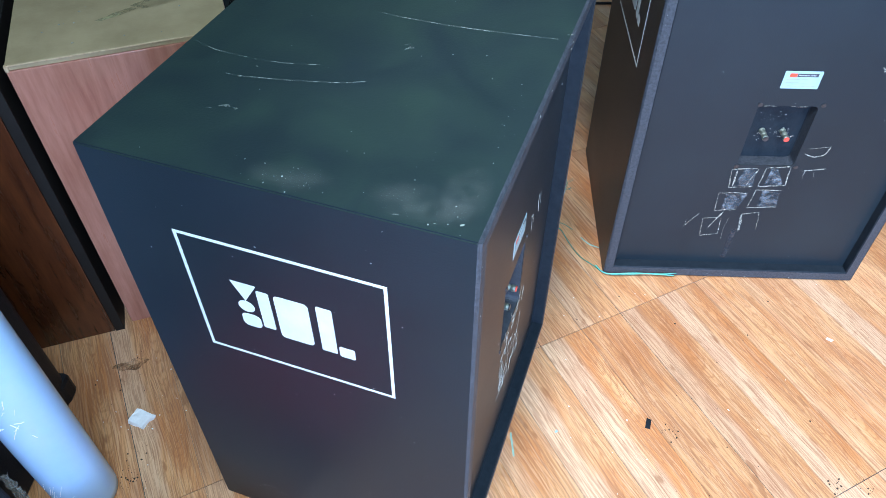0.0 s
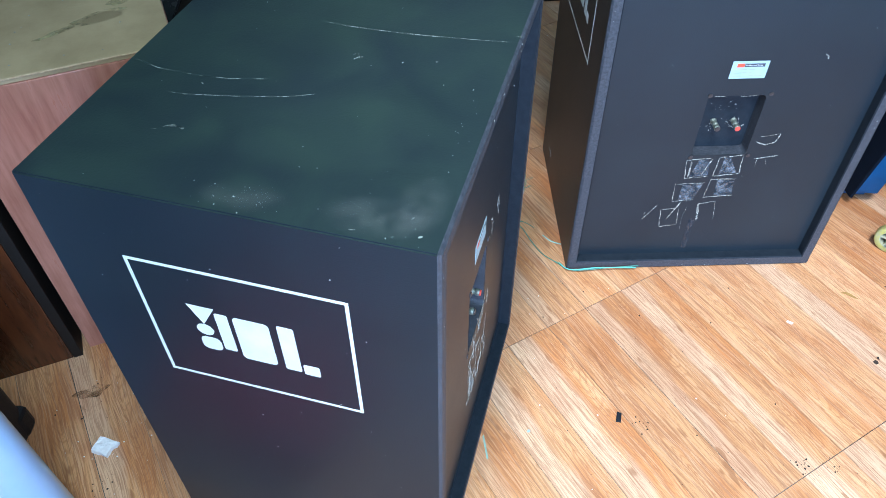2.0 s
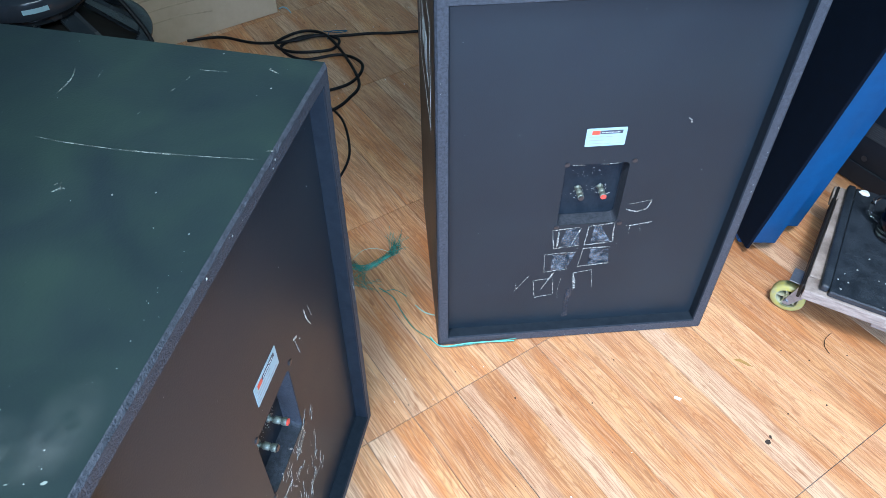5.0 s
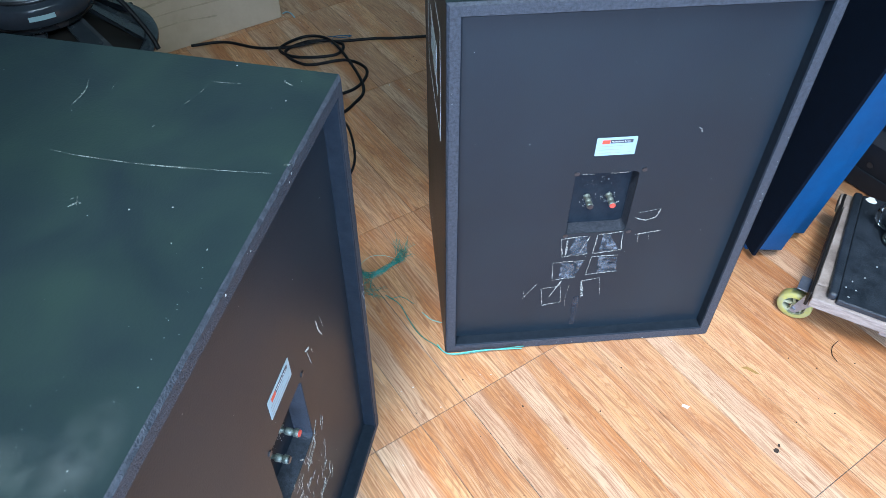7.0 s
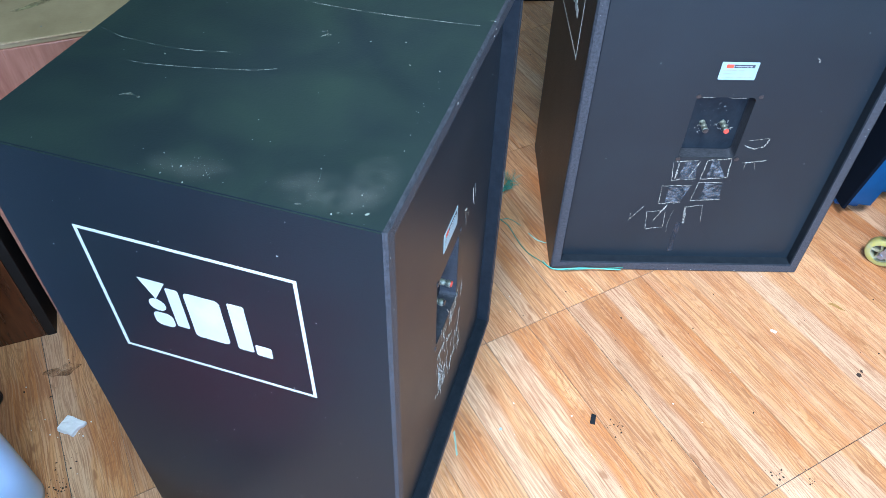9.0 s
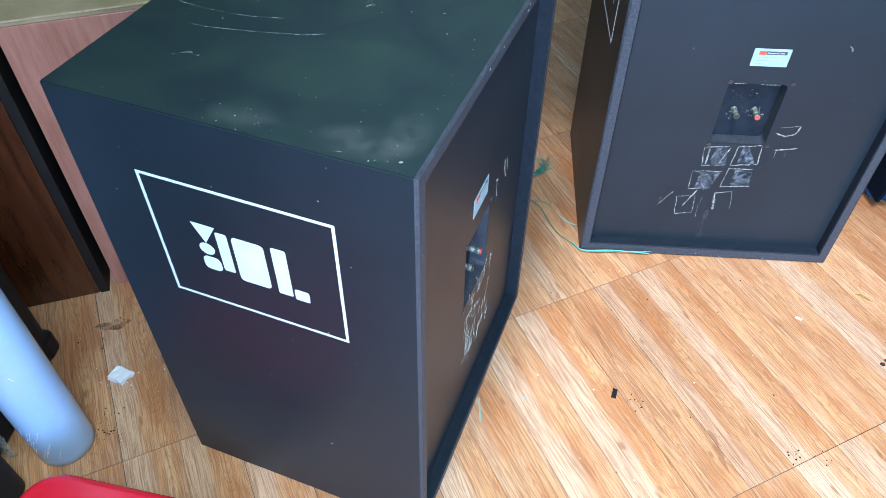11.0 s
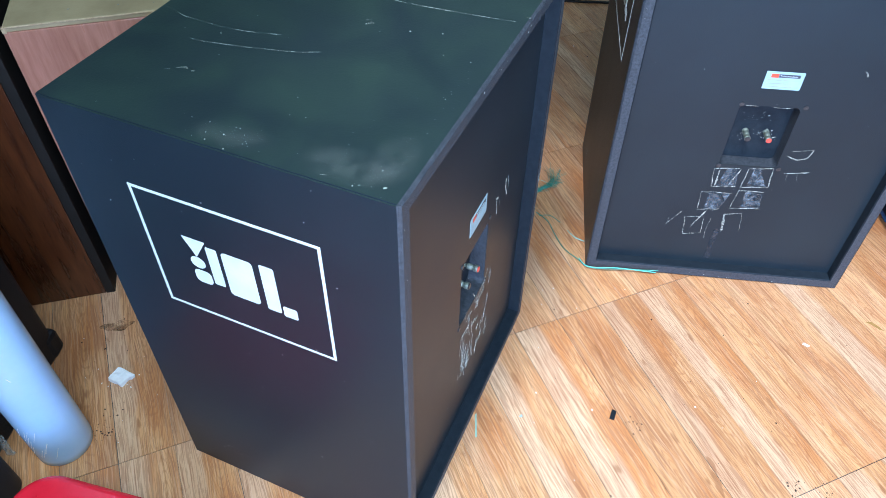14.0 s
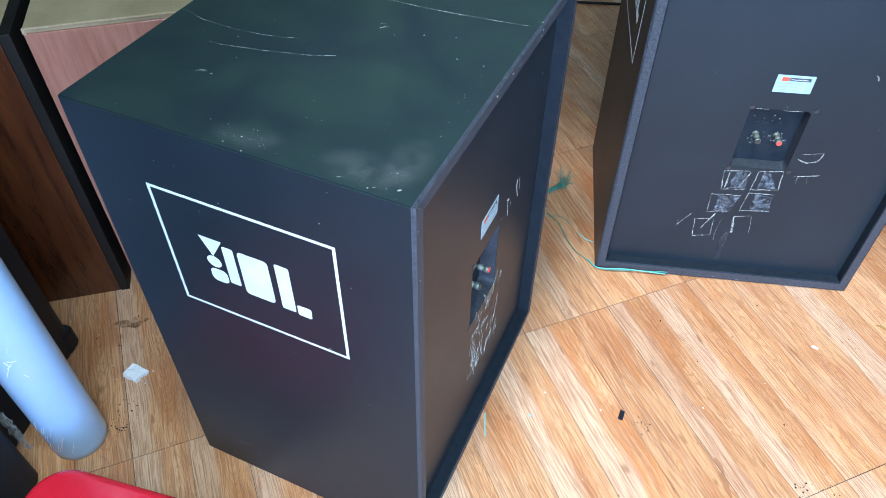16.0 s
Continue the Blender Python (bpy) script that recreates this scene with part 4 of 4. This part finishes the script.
part("cord", tube([(0.79, 2.98, 0.005), (0.845, 2.88, 0.005), (0.868, 2.74, 0.005), (0.862, 2.64, 0.005), (0.82, 2.52, 0.005)], 0.004), RUBBER, cable, "thin grey-black lead", True)
part("tie", tube([(0.79, 3.40, 0.018), (0.795, 3.43, 0.026), (0.80, 3.46, 0.018), (0.86, 3.47, 0.012), (0.83, 3.45, 0.016), (0.77, 3.49, 0.004)], 0.0018), BLUETIE, cable, "blue tie strap", True)

# ---- green twine ----
tw = thing("twine", pose(0, 0, 0), "frayed green plastic twine lying under the cabinet edges", "twine")
part("strand", tube([(1.255, 1.9535, 0.018), (1.17, 1.9525, 0.013), (1.08, 1.951, 0.010), (1.045, 1.985, 0.004), (1.01, 2.02, 0.003), (0.985, 2.07, 0.003), (0.965, 2.12, 0.003), (0.93, 2.155, 0.003)], 0.0014, 6), TWINE, tw, "", True)
part("strand", tube([(1.25, 1.9525, 0.011), (1.15, 1.951, 0.017), (1.075, 1.9505, 0.013), (1.05, 1.985, 0.006)], 0.0015, 6), TWINE_CYAN, tw, "bright cyan strand", True)
rg = random.Random(21)
for k in range(34):
    o = lambda q: rg.uniform(-q, q)
    z = 0.004 + 0.012 * rg.random()
    part("strand", tube([(0.862 + o(0.01), 2.235 + o(0.022), z), (0.892 + o(0.006), 2.215 + o(0.006), z + 0.006), (0.93 + o(0.008), 2.232 + o(0.008), z + 0.008), (0.965 + o(0.01), 2.262 + o(0.012), z + 0.004), (0.975 + o(0.014), 2.285 + o(0.018), z), (0.985 + o(0.034), 2.318 + o(0.045), 0.004 + 0.02 * rg.random())], rg.choice((0.0003, 0.0004, 0.0006)), 5, steps=5), TWINE, tw, "", True)
for k in range(16):
    o = lambda q: rg.uniform(-q, q)
    part("strand", tube([(0.895 + o(0.015), 2.215 + o(0.01), 0.006), (0.875 + o(0.02), 2.19 + o(0.02), 0.004), (0.91 + o(0.035), 2.165 + o(0.025), 0.003)], 0.0004, 4, steps=5), TWINE, tw, "", True)
part("strand", tube([(0.855, 2.245, 0.008), (0.89, 2.275, 0.02), (0.93, 2.275, 0.024), (0.97, 2.265, 0.012)], 0.0007, 6), TWINE_PALE, tw, "pale strand", True)
part("strand", tube([(1.02, 2.09, 0.003), (1.04, 2.065, 0.004), (1.066, 2.052, 0.004)], 0.0016, 6), TWINE_PALE, tw, "pale strand", True)
part("strand", tube([(0.94, 2.14, 0.003), (0.97, 2.145, 0.003), (1.0, 2.12, 0.003)], 0.001, 6), TWINE, tw, "", True)

# ---- blue panels leaning beside the cabinet ----
def blue_panel(m, w, d, h, label):
    c = thing("blue_panel", m, label, "padded panel", "blue panels")
    bm = box(0, w, 0, d, 0, h)
    bmesh.ops.bevel(bm, geom=[e for e in bm.edges if all(v.co.z < 0.001 for v in e.verts) and abs(e.verts[0].co.y - e.verts[1].co.y) < 0.001], offset=0.036, segments=6, affect="EDGES")
    bmesh.ops.bevel(bm, geom=[e for e in bm.edges if e.is_manifold and e.calc_face_angle() > 0.8], offset=0.006, segments=2, affect="EDGES")
    part("cover", bm, BLUE, c)
    part("dark_face", box(-0.004, 0.006, -0.002, d - 0.012, 0.018, h - 0.012, 0.003), NAVY, c, "dark navy face")
    return c

blue_panel(pose(1.902, 2.178, 0.016, 0, 11.5, 3), 0.078, 0.64, 0.95, "blue padded panel with dark face, leaning")
blue_panel(pose(1.990, 2.236, 0.013, 0, 11.5, 3), 0.078, 0.56, 0.93, "blue padded panel leaning behind another")


# ---- dolly with glass mug ----
dl = thing("dolly", pose(1.917, 1.939, 0, 0, 0, -34.5), "low wooden dolly with black top on yellow casters", "dolly")
def caster(x, y, turn):
    f = part("caster", box(-0.032, 0.032, -0.024, 0.024, 0.112, 0.115, 0.001), STEEL, dl, "zinc caster with a yellow wheel", m=pose(x, y, 0, 0, 0, turn))
    for s in (-1, 1):
        ff = bmesh.new()
        plate([(-0.050, 0.112), (-0.008, 0.112), (0.013, 0.036), (-0.002, 0.032)][::s], 0.0025, ff, lambda u, v, w: (u + 0.012, s * (0.0205 + w), v))
        part("fork", ff, STEEL, f, "steel fork")
    tyre = lathe([(0.033, -0.016), (0.046, -0.016), (0.050, -0.012), (0.0505, 0), (0.050, 0.012), (0.046, 0.016), (0.033, 0.016), (0.033, -0.016)], 40)
    part("tyre", tyre, CASTER, f, "yellow polyurethane tyre", True, pose(0.018, 0, 0.0415, 90, 0, 0) @ Matrix.Scale(0.82, 4))
    hub = lathe([(0.031, -0.013), (0.034, -0.013), (0.034, 0.013), (0.031, 0.013), (0.031, -0.013)], 32)
    cyl(0.010, -0.017, 0.017, 20, bm=hub)
    for k in range(5):
        box(0.008, 0.032, -0.004, 0.004, -0.009, 0.009, bm=hub)
        bmesh.ops.rotate(hub, verts=hub.verts, cent=(0, 0, 0), matrix=Matrix.Rotation(radians(72), 3, "Z"))
    part("hub", hub, CASTER_HUB, f, "spoked pale hub", False, pose(0.018, 0, 0.0415, 90, 0, 0) @ Matrix.Scale(0.82, 4))
    part("axle_bolt", cyl(0.006, -0.027, 0.027, 6), STEEL, f, "axle bolt", False, pose(0.018, 0, 0.0415, 90, 0, 0))

DW, DD = 0.62, 0.415
for x, y, a in ((0.002, 0.068, 175), (DW - 0.05, 0.05, 160), (0.12, DD - 0.12, 140), (DW - 0.05, DD - 0.05, 120)):
    caster(x, y, a)
part("frame_board", box(0, DW, 0, 0.05, 0.115, 0.145, 0.003), PLY, dl, "dirty raw plywood edge")
part("frame_board", box(0, DW, DD - 0.05, DD, 0.115, 0.145, 0.003), PLY, dl)
fb = box(0, 0.05, 0.051, DD - 0.051, 0.115, 0.147, 0.003)
for v in fb.verts:
    if v.co.x < 0.02:
        v.co.x += 0.016 * v.co.y / DD + 0.0025 * noise.noise(v.co * 30)
part("frame_board", fb, PLY, dl, "pale worn frame board")
part("side_board", box(-0.007, 0.0, 0.0, DD - 0.015, 0.105, 0.150, 0.002), DARKBOARD, dl, "black side board", m=pose(-0.001, 0.01, 0, 0, 0, -2.1))
part("frame_board", box(DW - 0.05, DW, 0.051, DD - 0.051, 0.115, 0.145, 0.003), PLY, dl)
part("batten", box(0.16, 0.46, 0.012, 0.05, 0.094, 0.1145, 0.003), PLY, dl, "small raw batten under the edge")
part("top_board", box(0.049, DW - 0.004, 0.005, DD - 0.004, 0.1455, 0.162, 0.003), DOLLYTOP, dl, "worn speckled black board")
part("side_lath", box(-0.009, 0.011, 0.0, DD - 0.018, 0.1475, 0.168, 0.006, 3), DOLLYTOP, dl, "dark worn lath", True, m=pose(0.037, 0.012, 0))
fl = bmesh.new()
rg = random.Random(31)
for _ in range(90):
    u, v, r = rg.uniform(0.055, 0.5), rg.uniform(0.01, 0.40), rg.choice((0.0007, 0.001, 0.0016, 0.0028))
    plate([(u + r * rg.uniform(0.4, 1.5) * math.cos(a), v + r * rg.uniform(0.4, 1.5) * math.sin(a)) for a in (0, 1.3, 2.6, 3.9, 5.2)], 0.0005, fl, lambda u, v, w: (u, v, 0.162 + w))
part("paint_flecks", fl, FLECK, dl, "white paint flecks")["kind"] = "stuff"
scrap = thing("foam_scrap", dl.matrix_basis @ pose(0.070, 0.392, 0.162, 0, 0, 20), "small crumb of white foam on the dolly", "scrap")
bm = bmesh.new()
bmesh.ops.create_icosphere(bm, subdivisions=2, radius=0.013)
for v in bm.verts:
    v.co *= 0.8 + 0.4 * noise.noise(v.co * 90)
    v.co.x *= 1.3
    v.co.z = max(v.co.z * 0.4 + 0.004, 0)
part("crumb", bm, FOAM, scrap)

mug = thing("glass_mug", dl.matrix_basis @ pose(0.146, 0.262, 0.162, 0, 0, -36), "clear glass mug part filled with dark tea", "mug")
part("glass_body", lathe([(0, 0), (0.032, 0), (0.036, 0.004), (0.040, 0.05), (0.041, 0.098), (0.0385, 0.098), (0.0375, 0.05), (0.034, 0.010), (0, 0.009)], 40), GLASS, mug, "clear glass", True)
part("tea", lathe([(0, 0.0095), (0.0335, 0.0105), (0.0355, 0.03), (0.0365, 0.045), (0, 0.045)], 40), TEA, mug, "dark brown tea", True)
part("handle", tube([(-0.038, 0.0, 0.088), (-0.062, 0.0, 0.084), (-0.072, 0.0, 0.055), (-0.062, 0.0, 0.026), (-0.037, 0.0, 0.020)], 0.0055, 10), GLASS, mug, "round glass handle", True, pose(0, 0, 0, 0, 0, 8))

# ---- black powered speaker behind the dolly ----
amp = thing("powered_speaker", pose(2.24, 2.62, 0, 0, 0, -62), "black plastic powered speaker with a rating plate", "speaker")
part("body", box(0, 0.5, 0, 0.36, 0, 0.62, 0.012, 3), BLACKPLASTIC, amp, "", True)
part("lower_panel", box(0.02, 0.48, -0.005, 0.001, 0.006, 0.066, 0.003), BLACKPLASTIC, amp, "lower moulded strip")
pl = part("rating_plate", plate(rounded(0.176, 0.248, 0.156, 0.206, 0.003, 2), 0.0008, place=lambda u, v, w: (u, -w, v)), SCREW, amp, "dark rating plate with pale unreadable lines")
ln = bmesh.new()
for k in range(7):
    plate([(0.183, 0.161 + 0.006 * k), (0.24 - 0.01 * (k % 3), 0.161 + 0.006 * k), (0.24 - 0.01 * (k % 3), 0.1625 + 0.006 * k), (0.183, 0.1625 + 0.006 * k)], 0.0004, ln, lambda u, v, w: (u, -0.0008 - w, v))
part("print_lines", ln, mat("worn_plate_print", (0.10, 0.105, 0.11), None, 0.5, 40), pl)
part("screw", cyl(0.009, 0, 0.003, 20, bevel=0.001), SCREW, amp, m=pose(0.204, 0, 0.092, 90, 0, 0))


# ---- litter on the tiles ----
def litter(name, outline, x, y, rz, thick, material, label, bend=0.0):
    bm = plate(outline, thick, place=lambda u, v, w: (u, v, 0.0004 + w + bend * u * u * 40))
    o = link(name, bm, material, m=pose(x, y, 0, 0, 0, rz))
    return tagged(o, label, "litter")

bm = box(-0.024, 0.024, -0.020, 0.020, 0.0, 0.014)
bmesh.ops.subdivide_edges(bm, edges=list(bm.edges), cuts=4, use_grid_fill=True)
for v in bm.verts:
    k = noise.noise(v.co * 70)
    v.co.x += 0.005 * k + (0.006 if v.co.y > 0.01 and v.co.x > 0.01 else 0)
    v.co.y += 0.004 * noise.noise(v.co * 60 + Vector((3, 1, 2)))
    if v.co.z > 0.001:
        v.co.z += 0.004 * k
tagged(link("foam_chunk", bm, FOAM, m=pose(-0.012, 1.475, 0, 0, 0, -20) @ Matrix.Scale(0.86, 4)), "broken chunk of white polystyrene on the tiles", "litter")
litter("black_chip", [(-0.006, -0.012), (0.005, -0.013), (0.007, 0.010), (-0.003, 0.013)], 1.121, 1.515, -10, 0.003, BLACKPLASTIC, "small black plastic chip on the tiles")
litter("leaf_scrap", [(-0.020, 0.004), (-0.006, 0.009), (0.006, 0.002), (0.022, -0.012), (0.010, -0.010), (-0.004, -0.001)], 1.780, 1.850, -10, 0.0008, TAN, "dry tan leaf scrap on the tiles")
litter("black_spot", [(-0.005, -0.002), (0.0, -0.006), (0.006, -0.003), (0.006, 0.004), (0.001, 0.006), (-0.005, 0.003)], 1.758, 1.642, 0, 0.0012, DIRT, "dark tar-like spot stuck to the tiles")
litter("black_spot", [(-0.003, -0.002), (0.001, -0.005), (0.003, 0.002), (-0.001, 0.004)], 1.769, 1.654, 0, 0.0012, DIRT, "tiny dark spot stuck to the tiles")
litter("paper_shred", [(-0.003, -0.03), (0.001, -0.028), (0.003, 0.03), (-0.001, 0.026)], 0.818, 1.452, 8, 0.0006, TWINE_PALE, "thin pale plastic shred on the tiles")
litter("white_scrap", [(-0.008, -0.003), (0.006, -0.004), (0.009, 0.003), (-0.006, 0.004)], 1.597, 1.767, -30, 0.001, WHITE, "small white paper scrap on the tiles")
litter("white_scrap", [(-0.004, -0.002), (0.003, -0.003), (0.004, 0.003), (-0.003, 0.002)], 0.916, 1.487, 40, 0.0012, LABEL, "small pale scrap on the tiles")
curl = link("plastic_curl", tube([(0.577, 3.630, 0.002), (0.592, 3.627, 0.010), (0.612, 3.610, 0.012), (0.626, 3.592, 0.003)], 0.003, 6), LABEL, smooth=True)
tagged(curl, "bent pale plastic strip beside the cardboard box", "litter")
hair = link("hair_wire", tube([(1.996, 1.853, 0.001), (1.992, 1.874, 0.003), (2.004, 1.896, 0.003), (2.027, 1.912, 0.001)], 0.0008, 5), RUBBER, smooth=True)
tagged(hair, "short bent black wire on the tiles", "litter")
cr = bmesh.new()
rg = random.Random(17)
spots = [(1.168, 1.497, 0.02, 16), (1.498, 1.387, 0.035, 26), (1.55, 1.392, 0.03, 10), (0.006, 1.335, 0.03, 34), (-0.004, 1.40, 0.03, 14), (-0.06, 1.60, 0.12, 10), (1.3, 1.55, 0.5, 50), (0.75, 3.3, 0.4, 60), (1.9, 1.7, 0.2, 12)]
for cx, cy, s, n in spots:
    for _ in range(n):
        x, y, r = rg.gauss(cx, s * 0.5), rg.gauss(cy, s * 0.5), rg.choice((0.0006, 0.0008, 0.001, 0.002))
        plate([(x + r * rg.uniform(0.4, 1.5) * math.cos(a), y + r * rg.uniform(0.4, 1.5) * math.sin(a)) for a in (0, 1.3, 2.6, 3.9, 5.2)], 0.001, cr, lambda u, v, w: (u, v, 0.0003 + w))
tagged(link("crumbs", cr, DIRT), "scattered dark crumbs and grit on the tiles", "dirt", kind="stuff")
cr = bmesh.new()
for cx, cy, s, n in [(0.0, 1.55, 0.2, 26), (0.75, 3.45, 0.5, 60), (1.4, 1.6, 0.6, 14), (1.05, 1.8, 0.2, 6)]:
    for _ in range(n):
        x, y, r = rg.gauss(cx, s * 0.5), rg.gauss(cy, s * 0.5), rg.choice((0.0008, 0.001, 0.0018))
        plate([(x + r * rg.uniform(0.4, 1.5) * math.cos(a), y + r * rg.uniform(0.4, 1.5) * math.sin(a)) for a in (0, 1.3, 2.6, 3.9, 5.2)], 0.001, cr, lambda u, v, w: (u, v, 0.0003 + w))
tagged(link("pale_crumbs", cr, FOAM), "scattered white foam crumbs on the tiles", "dirt", kind="stuff")

STAIN = broken("brown_stain", (0.30, 0.155, 0.07), 0.40, 0.95, 22)
for x, y, a, b, rz in ((-0.085, 1.62, 0.045, 0.018, 20),):
    st = plate([(a * math.cos(t) * (0.85 + 0.2 * math.sin(3 * t + x)), b * math.sin(t) * (0.85 + 0.2 * math.cos(5 * t))) for t in [2 * math.pi * k / 28 for k in range(28)]], 0.0002, place=lambda u, v, w: (u, v, 0.0004 + w))
    tagged(link("floor_stain", st, STAIN, m=pose(x, y, 0, 0, 0, rz)), "dark brown dirt stain on the wood-look tiles", "stain")

# ---- floor tiles: oak strips, five to a tile ----
TH, PU, PV, U0, V0 = radians(28.6), 0.1170, 0.595, 1.8395, 1.0805
def strip_mesh(w, h):
    bm = box(-w / 2, w / 2, -h / 2, h / 2, -0.004, 0.0, 0.0004, 1)
    me = bpy.data.meshes.new("strip")
    bmesh.ops.recalc_face_normals(bm, faces=bm.faces)
    bm.to_mesh(me)
    bm.free()
    me.materials.append(TILE)
    return me

def cut(poly):
    """A strip's outline cut off at the walls and the added cement floor."""
    for axis, lim, sign in ((0, FX0, 1), (0, FX1, -1), (1, 0.332, 1), (1, FY1, -1)):
        out = []
        for k, p in enumerate(poly):
            q = poly[k - 1]
            a, b = sign * (q[axis] - lim), sign * (p[axis] - lim)
            if (a < 0) != (b < 0):
                f = a / (a - b)
                out.append((q[0] + (p[0] - q[0]) * f, q[1] + (p[1] - q[1]) * f))
            if b >= 0:
                out.append(p)
        poly = out
    return poly


strip_me = strip_mesh(PU - 0.0013, PV - 0.0018)
rest = bmesh.new()
cu, su = math.cos(TH), math.sin(TH)
for i in range(-36, 52):
    for j in range(-7, 9):
        u, v = U0 + (i + 0.5) * PU, V0 + (j + 0.5) * PV
        x, y = u * cu - v * su, u * su + v * cu
        if not (FX0 - 0.35 < x < FX1 + 0.35 and FY0 - 0.1 < y < FY1 + 0.35):
            continue
        g = 0.0006 if i % 5 == 0 else 0.0
        if -0.7 < x < 2.7 and 0.66 < y < 4.5:
            o = new("floor_strip", strip_me)
            o.matrix_basis = pose(x + g * cu, y + g * su, rg.uniform(-0.0003, 0.0002), 0, 0, 28.6)
            o.parent = ground
        elif FX0 + 0.35 < x < FX1 - 0.35 and 0.66 < y < FY1 - 0.35:
            hw, hv = PU / 2 - 0.0005, PV / 2 - 0.001
            q = [(u + a * hw, v + b * hv) for a, b in ((-1, -1), (1, -1), (1, 1), (-1, 1))]
            plate([(a * cu - b * su, a * su + b * cu) for a, b in q], 0.004, rest, lambda p, q, w: (p, q, w - 0.004))
        else:
            hw, hv = PU / 2 - 0.0005, PV / 2 - 0.001
            q = [(u + a * hw, v + b * hv) for a, b in ((-1, -1), (1, -1), (1, 1), (-1, 1))]
            q = cut([(a * cu - b * su, a * su + b * cu) for a, b in q])
            if len(q) > 2:
                plate(q, 0.004, rest, lambda p, q, w: (p, q, w - 0.004))
rest_ob = link("floor_strips_far", rest, TILE_FAR, ground)
rest_ob["kind"] = "stuff"
